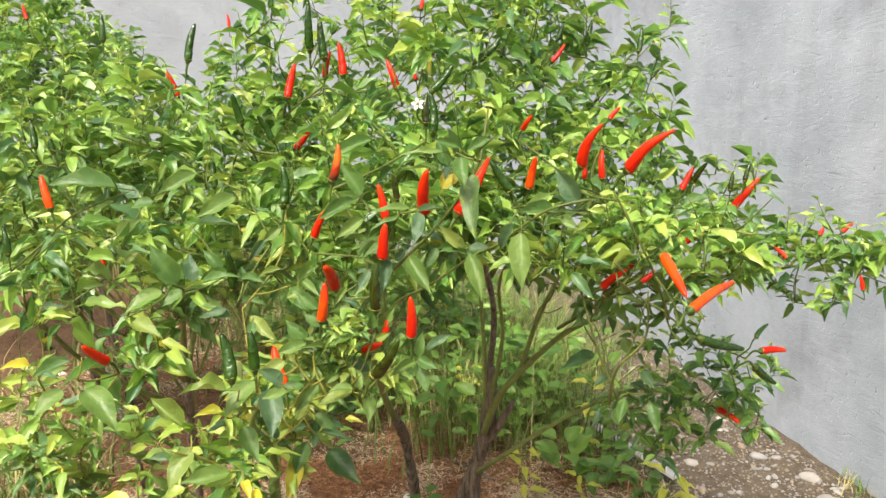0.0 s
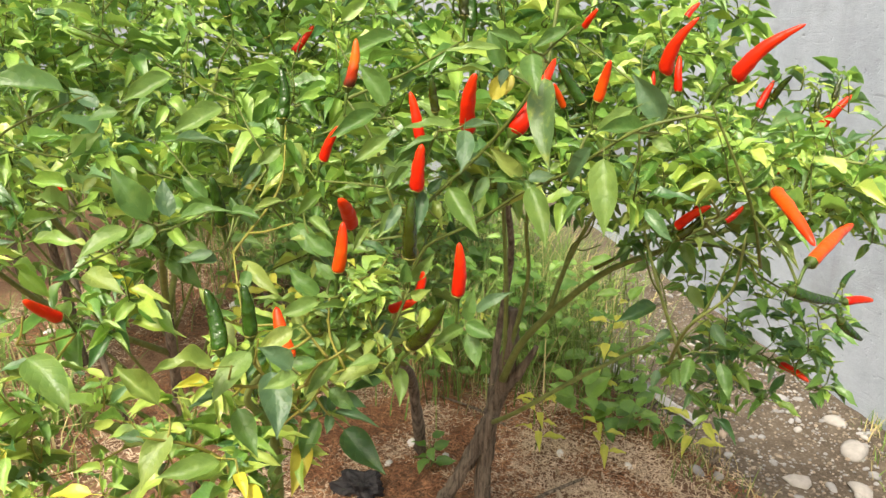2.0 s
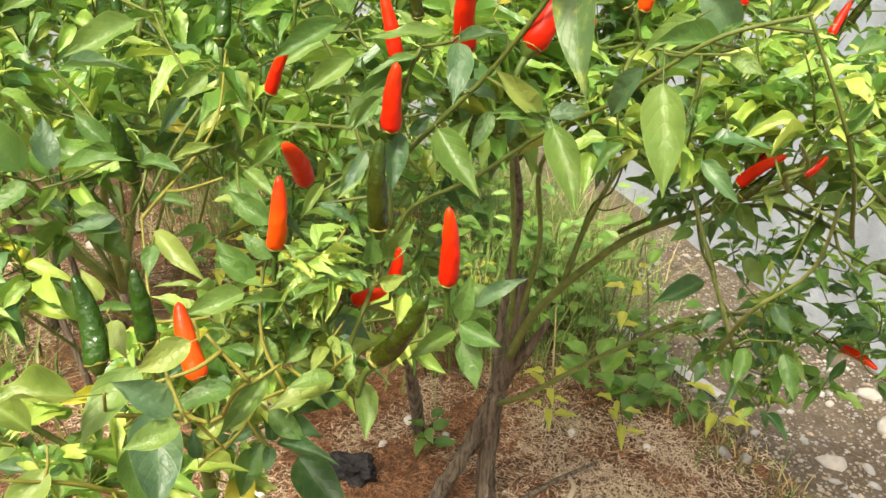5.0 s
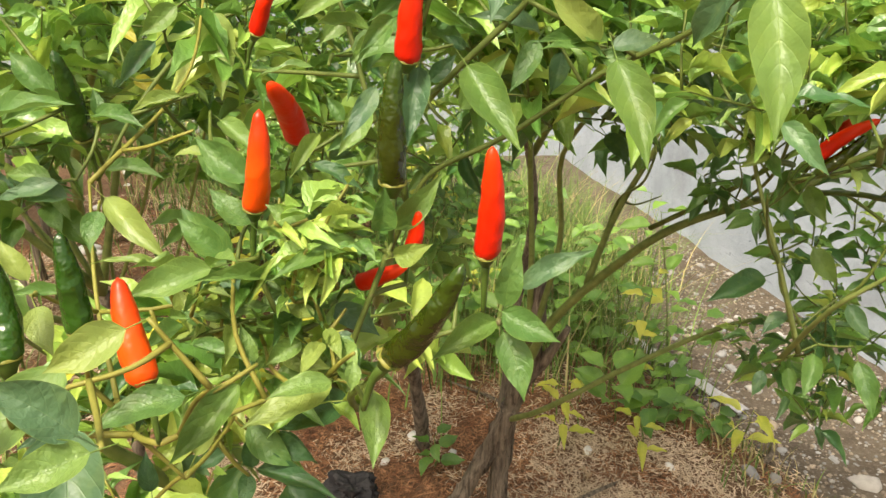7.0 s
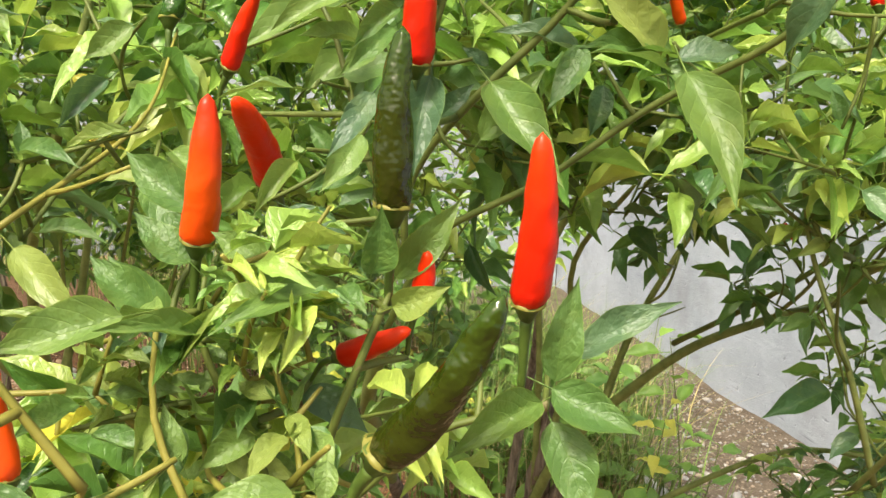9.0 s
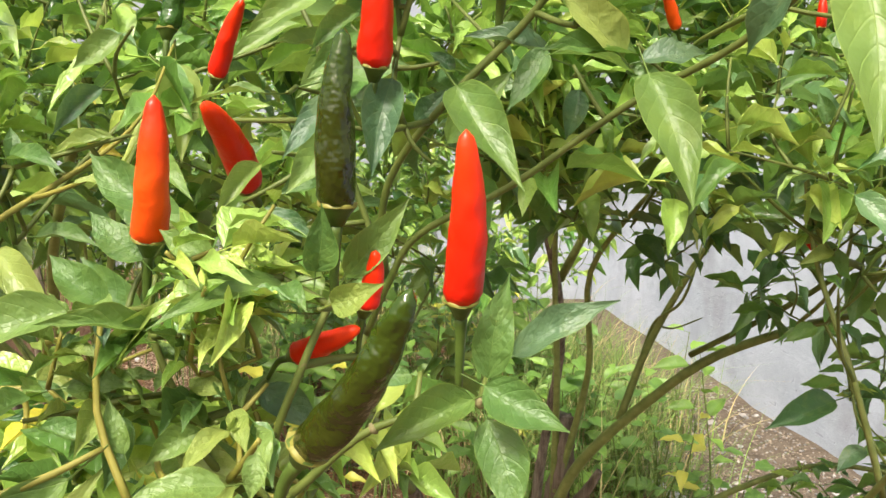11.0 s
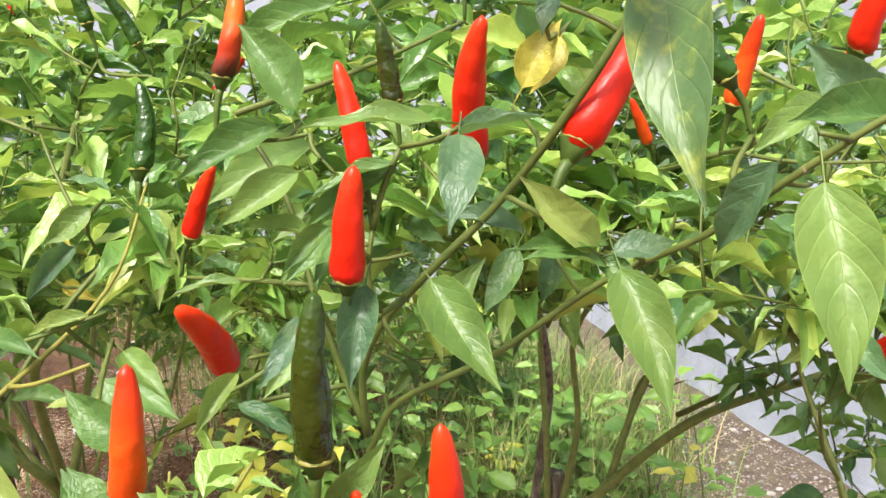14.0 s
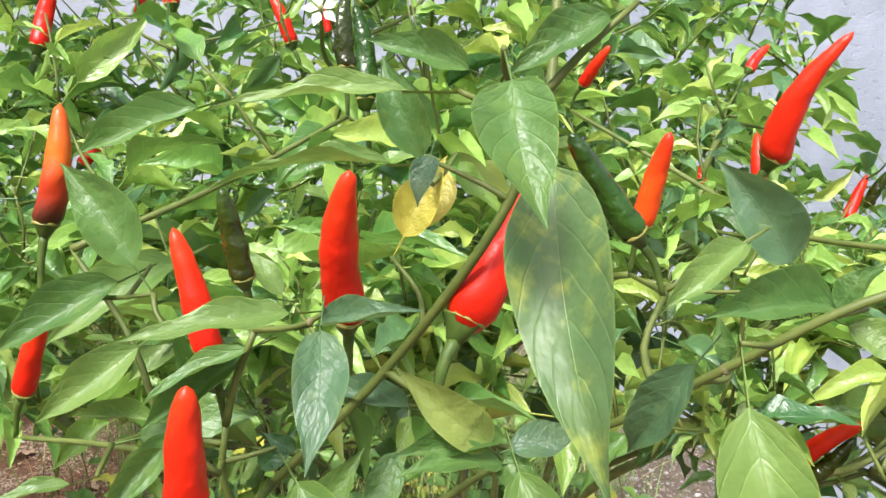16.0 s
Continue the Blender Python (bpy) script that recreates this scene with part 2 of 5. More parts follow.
def ground_material():
    k = Mat("garden soil")
    pos = k.where()
    sep = k.n("SeparateXYZ")
    k.put(pos, sep.inputs[0])
    across = k.math("ADD", sep.outputs[0], k.math("MULTIPLY", sep.outputs[1], 0.42))
    across = k.math("ADD", across, k.math("MULTIPLY", k.math("SUBTRACT", k.noise(4, 4), 0.5), 0.35))
    side = k.ramp(k.math("MULTIPLY", k.math("SUBTRACT", across, 1.45), 3.0), (0.2, (0, 0, 0)), (0.8, (1, 1, 1)))
    fine = k.noise(120, 5, 0.75)
    mid = k.noise(14, 5, 0.65)
    soil = k.mix(k.ramp(mid, (0.35, (0, 0, 0)), (0.68, (1, 1, 1))), (0.066, 0.031, 0.017), (0.185, 0.106, 0.060))
    soil = k.mix(k.ramp(fine, (0.4, (0, 0, 0)), (0.7, (1, 1, 1))), soil, (0.26, 0.17, 0.105))
    grit = k.mix(k.ramp(mid, (0.3, (0, 0, 0)), (0.7, (1, 1, 1))), (0.062, 0.049, 0.035), (0.138, 0.113, 0.083))
    grit = k.mix(k.ramp(fine, (0.5, (0, 0, 0)), (0.72, (1, 1, 1))), grit, (0.20, 0.172, 0.135))
    k.color(k.mix(side, soil, grit))
    k.rough(0.95, 0.15)
    k.bump(k.math("ADD", k.math("MULTIPLY", fine, 0.5), mid), 0.9, 0.012)
    return k.m


SOIL = ground_material()

# ---------------------------------------------------------------- mesh helpers


def mesh_from(name, verts, faces, mats, index=None, uvs=None, smooth=True):
    me = bpy.data.meshes.new(name)
    me.from_pydata([tuple(v) for v in verts], [], faces)
    for m in mats if isinstance(mats, (list, tuple)) else (mats,):
        me.materials.append(m)
    if index is not None:
        me.polygons.foreach_set("material_index", index)
    if smooth:
        me.polygons.foreach_set("use_smooth", [True] * len(me.polygons))
    if uvs is not None:
        layer = me.uv_layers.new(name="uv")
        loops = np.empty(len(me.loops), dtype=np.int32)
        me.loops.foreach_get("vertex_index", loops)
        layer.data.foreach_set("uv", np.asarray(uvs, dtype=np.float32)[loops].ravel())
    me.update()
    return me


def put_part(name, me, parent, label=""):
    ob = new(name, me)
    ob.parent = parent
    if label:
        tagged(ob, label)
    return ob


def unit(v):
    v = Vector(v)
    return v.normalized() if v.length > 1e-9 else Vector((0, 0, 1))


def smooth_line(pts, steps=4):
    """Points of a Catmull-Rom curve through pts."""
    pts = [Vector(p) for p in pts]
    if len(pts) < 3:
        return [pts[0].lerp(pts[-1], i / steps) for i in range(steps + 1)]
    q = [pts[0] * 2 - pts[1], *pts, pts[-1] * 2 - pts[-2]]
    out = []
    for i in range(1, len(q) - 2):
        a, b, c, d = q[i - 1:i + 3]
        for s in range(steps):
            t = s / steps
            out.append(0.5 * (2 * b + (c - a) * t + (2 * a - 5 * b + 4 * c - d) * t * t + (3 * b - a - 3 * c + d) * t ** 3))
    return out + [pts[-1]]


def tube(line, radii, sides=6, rough=0.0, seed=0):
    """Vertices and faces of a closed tube along line."""
    verts, faces = [], []
    side = unit(Vector((0.31, 0.77, 0.21)).cross(line[-1] - line[0]))
    for i, p in enumerate(line):
        way = unit(line[min(i + 1, len(line) - 1)] - line[max(i - 1, 0)])
        side = unit(side - way * side.dot(way))
        up = way.cross(side)
        for s in range(sides):
            a = 2 * math.pi * s / sides
            d = side * math.cos(a) + up * math.sin(a)
            r = radii[i]
            if rough:
                r *= 1 + rough * noise.noise(p * 28 + d * 1.7 + Vector((seed, 0, 0)))
            verts.append(p + d * r)
    n = len(line)
    for i in range(n - 1):
        for s in range(sides):
            a, b = i * sides + s, i * sides + (s + 1) % sides
            faces.append((a, b, b + sides, a + sides))
    faces.append(tuple(range(sides - 1, -1, -1)))
    faces.append(tuple((n - 1) * sides + s for s in range(sides)))
    return verts, faces


class Pile:
    """Gathers pieces into one mesh."""

    def __init__(self):
        self.v, self.f, self.i, self.uv = [], [], [], []

    def add(self, verts, faces, index=0, uvs=None):
        o = len(self.v)
        self.v.extend(verts)
        self.f.extend(tuple(a + o for a in f) for f in faces)
        self.i.extend([index] * len(faces))
        self.uv.extend(uvs if uvs is not None else [(0, 0)] * len(verts))

    def mesh(self, name, mats, smooth=True):
        return mesh_from(name, self.v, self.f, mats, self.i, self.uv, smooth)


# ---------------------------------------------------------------- leaves


def leaf_shape(rows, cols, fold, arch, wave, twist, seed, hump=False, lance=False):
    """A pepper leaf one long and one wide: base at the origin, tip along +y, upper face to +z."""
    rng = random.Random(seed)
    ph, sk = rng.uniform(0, 6), rng.uniform(0.05, 0.13) * rng.choice((-1, 1))
    verts, faces, uvs = [], [], []
    for i in range(rows + 1):
        v = i / rows
        w = 0.5 * (math.sin(math.pi * min(1, v ** 0.72)) ** 0.85) * (1.0 - 0.42 * v ** 3) * 1.06 if 0 < v < 1 else 0.012
        if lance:
            w = 1.62 * v ** 0.68 * (1 - v) ** 1.20
        elif hump:
            w = 1.56 * v ** 0.62 * (1 - v) ** 1.15 * (1 + 0.008 * math.sin(v * 11 + ph)) * (1 - 0.28 * max(0.0, (v - 0.70) / 0.30) * (1 if v < 0.97 else 0.5))
        w = max(w, 0.010)
        droop = arch * 2.4 * v * (1 - v) if hump else -arch * v * v
        for j in range(cols + 1):
            s = 2 * j / cols - 1
            x = s * w
            z = (abs(s) ** 1.6 if hump else abs(s) ** 1.2) * w * fold + droop + wave * abs(s) ** 2 * math.sin(v * 13 + ph + (1.5 if s > 0 else 0)) * min(1, 4 * v * (1 - v) + 0.1)
            z += 0.018 * math.sin(v * 26) * abs(s) * (1 - abs(s)) * 4 * w
            c, d = math.cos(twist * v), math.sin(twist * v)
            verts.append((x * c - z * d * 0.5 + sk * math.sin(v * 3), v, z * c + x * d))
            uvs.append((j / cols, v))
    for i in range(rows):
        for j in range(cols):
            a = i * (cols + 1) + j
            faces.append((a, a + 1, a + cols + 2, a + cols + 1))
    # the leaf stalk, a thin three-sided stem behind the base
    o = len(verts)
    for y, z, r in ((0.03, 0.0, 0.016), (-0.30, -0.05, 0.013)):
        for q in range(3):
            a = q * 2.094
            verts.append((r * math.cos(a) * 1.6, y, z + r * math.sin(a) * 0.8))
            uvs.append((0.5, 0.1))
    for q in range(3):
        r = (q + 1) % 3
        faces.append((o + q, o + r, o + 3 + r, o + 3 + q))
    return verts, faces, uvs


NEAR_SHAPES = [leaf_shape(14, 8, f, a, w, t, 10 + i, True) for i, (f, a, w, t) in enumerate(
    ((0.28, 0.08, 0.030, 0.18), (0.18, 0.13, 0.034, -0.24), (0.36, 0.07, 0.030, 0.30), (0.15, 0.11, 0.038, -0.14), (0.30, 0.15, 0.032, 0.10), (0.75, 0.16, 0.10, 0.55), (0.60, 0.20, 0.12, -0.60)))]
FAR_SHAPES = [leaf_shape(8, 4, f, a, w, t, 30 + i, lance=True) for i, (f, a, w, t) in enumerate(
    ((0.30, 0.18, 0.05, 0.25), (0.22, 0.32, 0.06, -0.3), (0.45, 0.14, 0.05, 0.45), (0.20, 0.45, 0.06, -0.15), (0.55, 0.28, 0.05, 0.3), (0.70, 0.16, 0.05, -0.5), (0.35, 0.58, 0.06, 0.15), (0.60, 0.48, 0.07, 0.6)))]
NEAR_MESH = {(t, i): mesh_from("leaf", s[0], s[1], LEAF[t], uvs=s[2]) for t in LEAF for i, s in enumerate(NEAR_SHAPES)}
FAR_MESH = {(t, i): mesh_from("leaf", s[0], s[1], LEAF[t], uvs=s[2]) for t in LEAF for i, s in enumerate(FAR_SHAPES)}


def leaf_pose(base, axis, normal, length, width):
    y = unit(axis)
    z = unit(Vector(normal) - y * Vector(normal).dot(y))
    x = y.cross(z)
    m = Matrix((x * width, y * length, z * length)).transposed().to_4x4()
    m.translation = base
    return m


# ---------------------------------------------------------------- plants
FRUIT = []
OPEN_SIDE = Vector((0, -0.2, 1.25))


def shades_fruit(p):
    """True for a point just outside a fruit, towards the open side of the bed."""
    for mid, way, reach in FRUIT:
        d = p - mid
        out = d.dot(way)
        if -0.02 < out < 0.38 and (d - way * out).length < reach:
            return True
    return False


def ground_z(x, y):
    """Height of the ground: a low mulched bed that falls off to the gravel strip along the wall."""
    a = (x - 0.73) + (y - 2.28) * 0.47
    k = 1 / (1 + math.exp(-max(-4.0, min(4.0, a)) * 9))
    far = max(0.0, min(1.0, (math.hypot(x, y - 2) - 3.5) / 3))
    bed = 0.15 + 0.035 * noise.noise(Vector((x * 1.6, y * 1.6, 0))) + 0.012 * noise.noise(Vector((x * 7, y * 7, 3)))
    strip = 0.01 + 0.02 * noise.noise(Vector((x * 2.2, y * 2.2, 9))) + 0.008 * noise.noise(Vector((x * 11, y * 11, 5)))
    return (bed * (1 - k) + strip * k) * (1 - far) + 0.05 * far


class Plant:
    """A bush: an Empty at its base with trunk, branches, twigs, leaves and fruit as parts."""

    def __init__(self, label, base, seed):
        self.base = Vector((base[0], base[1], ground_z(*base)))
        self.root = new("chili_plant")
        self.root.location = self.base
        tagged(self.root, label, "chili plant", "chili bushes in the bed")
        self.rng = random.Random(seed)
        self.nodes = [self.base.copy()]
        self.twigs, self.twig_skin = Pile(), TWIG
        self.foliage = {t: [] for t in FOLIAGE}
        self.leaf_parts = 0
        self.curly = False

    def child(self, name, me, label=""):
        ob = put_part(name, me, self.root, label)
        ob.location = -self.base
        return ob

    def stem(self, pts, r0, r1, mat=None, name="branch", sides=8, rough=0.12, label=""):
        line = smooth_line(pts, 5)
        n = len(line)
        radii = [r0 + (r1 - r0) * (i / (n - 1)) ** 0.8 for i in range(n)]
        if mat is not BARK:
            radii[-1] *= 0.4
        pile = Pile()
        pile.add(*tube(line, radii, sides, rough, self.rng.random() * 9))
        self.child(name, pile.mesh(name, [mat or (STEM if r0 > 0.0045 else TWIG)]), label)
        self.nodes.extend(line[2:])

    def twig_to(self, target, r0=0.0012, r1=0.0007, sag=0.15):
        """A thin twig from the nearest woody point to the target."""
        target = Vector(target)
        near = min(self.nodes, key=lambda q: (q - target).length + 0.35 * max(0, q.z - target.z))
        if (near - target).length < 0.012:
            return []
        gap = (target - near).length
        mid = near.lerp(target, 0.5) + Vector((self.rng.uniform(-1, 1), self.rng.uniform(-1, 1), -self.rng.random() * sag * 3)) * gap * 0.12
        line = smooth_line([near, mid, target], max(3, min(7, int(gap / 0.02))))
        n = len(line)
        k = min(1.5, 1 + gap * 1.5)
        self.twigs.add(*tube(line, [r0 * k + (r1 - r0 * k) * i / (n - 1) for i in range(n)], 6))
        self.nodes.extend(line[1:])
        return line[1:]

    def leaf_at(self, base, axis, normal, length, width, tone, part=False, near=False, keep=True):
        if keep and (shades_fruit(Vector(base) + Vector(axis) * length * 0.5) or shades_fruit(Vector(base) + Vector(axis) * length)):
            return
        m = leaf_pose(base, axis, normal, length, width)
        i = self.rng.randrange(len(NEAR_SHAPES) - (0 if keep or self.curly and tone == "yellowgreen" else 2) if near else len(FAR_SHAPES))
        if part and self.leaf_parts < 299:
            ob = put_part("leaf", (NEAR_MESH if near else FAR_MESH)[tone, i], self.root)
            ob.matrix_local = Matrix.Translation(-self.base) @ m
            self.leaf_parts += 1
        else:
            self.foliage["mid" if tone == "spotted" else tone].append((m, i))

    def cluster(self, p, way, count, tones, size, part, near=False):
        rng = self.rng
        turn = rng.uniform(0, 6.28)
        for q in range(count):
            a = turn + q * 2.4 + rng.uniform(-0.4, 0.4)
            out = Vector((math.cos(a), math.sin(a), rng.uniform(-0.95, 0.55))) + unit(way) * 0.5
            out = unit(out)
            normal = Vector((rng.uniform(-0.7, 0.7), rng.uniform(-0.9, 0.4), 1.0))
            if abs(unit(normal).dot(out)) > 0.9:
                normal = Vector((0.3, -0.9, 0.3))
            length = size * rng.uniform(0.45, 1.2)
            self.leaf_at(p + out * length * 0.28, out, normal, length, length * rng.uniform(0.30, 0.46),
                         rng.choices(list(tones), list(tones.values()))[0], part, near and part)

    def fill(self, centre, radii, count, tones, size=0.062, allow=None, parts=0, per=(2, 4), near=False, shoots=0.5):
        """Grow twigs with leaves through an ellipsoid of the crown."""
        rng, c = self.rng, Vector(centre)
        spots = []
        while len(spots) < count:
            d = Vector((rng.gauss(0, 1), rng.gauss(0, 1), rng.gauss(0, 1))).normalized() * rng.random() ** 0.36
            p = c + Vector((d.x * radii[0], d.y * radii[1], d.z * radii[2]))
            p += Vector((noise.noise(p * 5), noise.noise(p * 5 + Vector((9, 0, 0))), noise.noise(p * 5 + Vector((0, 9, 0))))) * 0.06
            if p.z < 0.3 or (allow and not allow(p)):
                count -= 0.34
                continue
            spots.append(p)
        spots.sort(key=lambda p: (p - self.nodes[min(len(self.nodes) - 1, 3)]).length)
        for p in spots:
            line = self.twig_to(p)
            part = parts > 0
            for q in line[1::3]:
                if not allow or allow(q):
                    n = rng.randint(1, 2)
                    self.cluster(q, p - c, n, tones, size * 0.9, part, near)
                    parts -= n
            n = rng.randint(*per) + 1
            self.cluster(p, p - c + Vector((0, 0, 0.2)), n, tones, size, part, near)
            parts -= n
            if rng.random() < shoots:
                parts -= self.shoot(p, tones, size, part)

    def shoot(self, p, tones, size, part):
        """An upright young shoot: a thin stalk with small leaves round it and a tuft at its end."""
        rng = self.rng
        top = p + Vector((rng.uniform(-0.5, 0.5), rng.uniform(-0.5, 0.5), 1.0)) * size * rng.uniform(0.6, 1.5)
        line = smooth_line([p, p.lerp(top, 0.5) + Vector((rng.uniform(-1, 1), rng.uniform(-1, 1), 0)) * 0.004, top], 2)
        self.twigs.add(*tube(line, [0.0012 - 0.0005 * i / (len(line) - 1) for i in range(len(line))], 4))
        n, young = rng.randint(5, 8), {"light": 4, "mid": 1.5, "yellowgreen": 2.2, "blue": 0.6}
        for q in range(n):
            k = 0.25 + 0.75 * q / (n - 1)
            a = q * 2.4 + rng.uniform(-0.5, 0.5)
            out = unit(Vector((math.cos(a), math.sin(a), 0.9 * k + rng.uniform(-0.5, 0.2))))
            length = size * (0.85 - 0.5 * k) * rng.uniform(0.75, 1.2)
            self.leaf_at(p.lerp(top, k) + out * length * 0.12, out, (rng.uniform(-0.5, 0.5), rng.uniform(-0.6, 0.2), 1), length, length * rng.uniform(0.28, 0.40),
                         rng.choices(list(young), list(young.values()))[0], part)
        return n

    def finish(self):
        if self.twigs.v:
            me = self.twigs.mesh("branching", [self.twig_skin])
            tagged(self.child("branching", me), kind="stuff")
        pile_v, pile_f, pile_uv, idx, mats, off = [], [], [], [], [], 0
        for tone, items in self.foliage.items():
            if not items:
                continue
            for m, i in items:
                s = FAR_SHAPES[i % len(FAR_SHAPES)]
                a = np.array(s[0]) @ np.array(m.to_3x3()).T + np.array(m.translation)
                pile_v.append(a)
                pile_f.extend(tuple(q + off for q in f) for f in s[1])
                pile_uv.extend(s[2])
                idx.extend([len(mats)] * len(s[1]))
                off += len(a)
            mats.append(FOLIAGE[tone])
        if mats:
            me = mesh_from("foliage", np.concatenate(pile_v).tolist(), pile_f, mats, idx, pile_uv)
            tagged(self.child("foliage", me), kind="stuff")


def leaf(plant, base, tip, width, normal, tone):
    """One leaf that is seen close to, from its base to its tip, joined to the plant by a short twig."""
    base, tip = Vector(base), Vector(tip)
    axis = tip - base
    normal = Vector(normal)
    plant.leaf_at(base, axis, normal, axis.length * 1.04, max(min(width * 0.88, axis.length * 0.50), 0.007), tone, True, True, False)
    plant.twig_to(base - unit(axis) * axis.length * 0.27 - unit(normal) * axis.length * 0.03, 0.0013, 0.0009)


SHADES = {"red": "ripe red pepper with green cap", "bigred": "large bright red pepper", "orange": "orange red pepper", "ripening": "pepper turning from brown to orange",
          "dark": "unripe dark green pepper", "green": "unripe green pepper", "lime": "young pale green pepper"}


def pepper(plant, tip, base, shade, fat=1.0):
    """A slender pepper from its calyx at base to its tip, on a curved stalk."""
    tip, base = Vector(tip), Vector(base)
    rng = plant.rng
    axis = tip - base
    length = axis.length
    for k in (0.25, 0.75):
        spot = base.lerp(tip, k)
        FRUIT.append((spot, unit(OPEN_SIDE - spot), length * 0.25 + 0.004))
    rad = min(0.0075, max(0.0042, length * 0.118)) * (1.08 if shade == "dark" else 1.0) * fat * rng.uniform(0.96, 1.04)
    side = unit(axis.cross(Vector((rng.uniform(-1, 1), rng.uniform(-1, 1), 0.3)))) * length * (rng.uniform(0.02, 0.07) if shade != "bigred" else 0.10)
    rows, cols = 24, 14
    verts, faces, uvs = [], [], []
    x = unit(axis.cross(Vector((0.2, 1, 0.1))))
    y = unit(axis).cross(x)
    seed = rng.random() * 40
    for i in range(rows + 1):
        v = i / rows
        r = rad * min(1.0, (v * 8 + 0.36) ** 0.5) * (1.0 - 0.08 * v - 0.52 * v ** 2.8 - 0.12 * v ** 9 if shade != "bigred" else 1.0 - 0.12 * v - 0.70 * v ** 1.7) * (1 if v < 0.93 else math.sqrt(max(0.0, 1 - ((v - 0.93) / 0.07) ** 2)) * 0.94 + 0.06)
        p = base + axis * v + side * math.sin(math.pi * v)
        for j in range(cols):
            a = 2 * math.pi * j / cols
            d = x * math.cos(a) + y * math.sin(a)
            k = 1 + (0.2 if shade == "dark" else 0.12) * noise.noise(Vector((math.cos(a) * 1.1, math.sin(a) * 1.1, v * 6 + seed))) + 0.05 * noise.noise(Vector((math.cos(a) * 2.5, math.sin(a) * 2.5, v * 14 + seed)))
            verts.append(p + d * r * k)
            uvs.append((j / cols, v))
    for i in range(rows):
        for j in range(cols):
            a, b = i * cols + j, i * cols + (j + 1) % cols
            faces.append((a, b, b + cols, a + cols))
    faces.append(tuple(range(cols - 1, -1, -1)))
    faces.append(tuple(rows * cols + j for j in range(cols)))
    body = plant.child("pepper", mesh_from("pepper", [v - base for v in verts], faces, PEPPER[shade], uvs=uvs), SHADES[shade])
    body.location = base - plant.base
    # calyx cup and stalk
    way = unit(axis)
    pile = Pile()
    rad /= fat ** 0.55
    cup = [base - way * rad * 0.75, base - way * rad * 0.15, base + way * rad * 0.16, base + way * rad * 0.26]
    pile.add(*tube([c - base for c in cup], [rad * 0.34, rad * 0.62, rad * 0.86, rad * 0.92], 10, 0.25, seed))
    rim, lip = tube([way * rad * 0.20, way * rad * 0.30, way * rad * 0.26], [rad * 0.92, rad * 0.96, rad * 0.80], 20, 0.10, seed)
    rim = [q + way * rad * (0.11 if (i // 2) % 2 else -0.06) if 20 <= i < 40 else q for i, q in enumerate(rim)]
    pile.add(rim, lip[:-2], 1)
    drop = unit(-way * 0.75 + Vector((0, 0, -0.65)))
    stalk_len = min(0.032, max(0.018, length * 0.55))
    end = base + (-way + drop * 1.2).normalized() * stalk_len
    line = smooth_line([base - way * rad * 0.7, base - way * stalk_len * 0.5, end], 4)
    n = len(line)
    pile.add(*tube([q - base for q in line], [rad * (0.34 - 0.14 * i / (n - 1)) for i in range(n)], 7))
    put_part("calyx", pile.mesh("calyx", [CALYX, LIMY_TWIG]), body, "green cap and stalk")
    plant.twig_to(end, 0.0016, 0.0013)


def knot(plant, at, r):
    """A pale corky knot where twigs part."""
    pile = Pile()
    way = unit((plant.rng.uniform(-1, 1), plant.rng.uniform(-1, 1), 1))
    line = [way * r * k for k in (-1.3, -0.7, 0.0, 0.7, 1.3)]
    pile.add(*tube(line, [r * 0.35, r * 0.9, r * 1.1, r * 0.8, r * 0.3], 8, 0.6, plant.rng.random() * 9))
    ob = plant.child("knot", pile.mesh("knot", [NODE]), "pale corky knot")
    ob.location = min(plant.nodes, key=lambda q: (q - Vector(at)).length) - plant.base


def flower(plant, at, face, size):
    at, face = Vector(at), unit(face)
    x = unit(face.cross(Vector((0.1, 0.2, 1))))
    y = face.cross(x)
    pile = Pile()
    for q in range(5):
        a = q * 1.2566
        d, e = x * math.cos(a) + y * math.sin(a), y * math.cos(a) - x * math.sin(a)
        pts = [d * 0.12, d * 0.55 + e * 0.30 + face * 0.10, d * 1.05 + face * -0.05, d * 0.55 - e * 0.30 + face * 0.10, d * 0.55 + face * 0.02]
        pile.add([p * size for p in pts], [(0, 1, 4), (1, 2, 4), (2, 3, 4), (3, 0, 4)])
    body = plant.child("flower", pile.mesh("flower", [PETAL]), "small white star-shaped flower")
    body.location = at - plant.base
    mid = Pile()
    mid.add(*tube([face * -0.2 * size, face * 0.2 * size, face * 0.35 * size], [size * 0.16, size * 0.18, size * 0.06], 7))
    put_part("anther", mid.mesh("anther", [ANTHER]), body)
    plant.twig_to(at - face * size * 0.4, 0.0018, 0.001)


# ---------------------------------------------------------------- setting
def build_ground():
    pile = Pile()
    xs = [-60, -25, -12, -7] + [-4 + 0.06 * i for i in range(118)] + [4.5, 8, 15, 30, 60]
    ys = [-60, -25, -10, -4, -1] + [0.2 + 0.06 * i for i in range(100)] + [7, 10, 16, 30, 60]
    verts = [(x, y, ground_z(x, y)) for y in ys for x in xs]
    n = len(xs)
    faces = [(j * n + i, j * n + i + 1, (j + 1) * n + i + 1, (j + 1) * n + i) for j in range(len(ys) - 1) for i in range(n - 1)]
    pile.add(verts, faces)
    return tagged(new("ground", pile.mesh("ground", [SOIL])), "reddish mulched garden soil beside a gravel strip", "ground", kind="structure")


ground = build_ground()


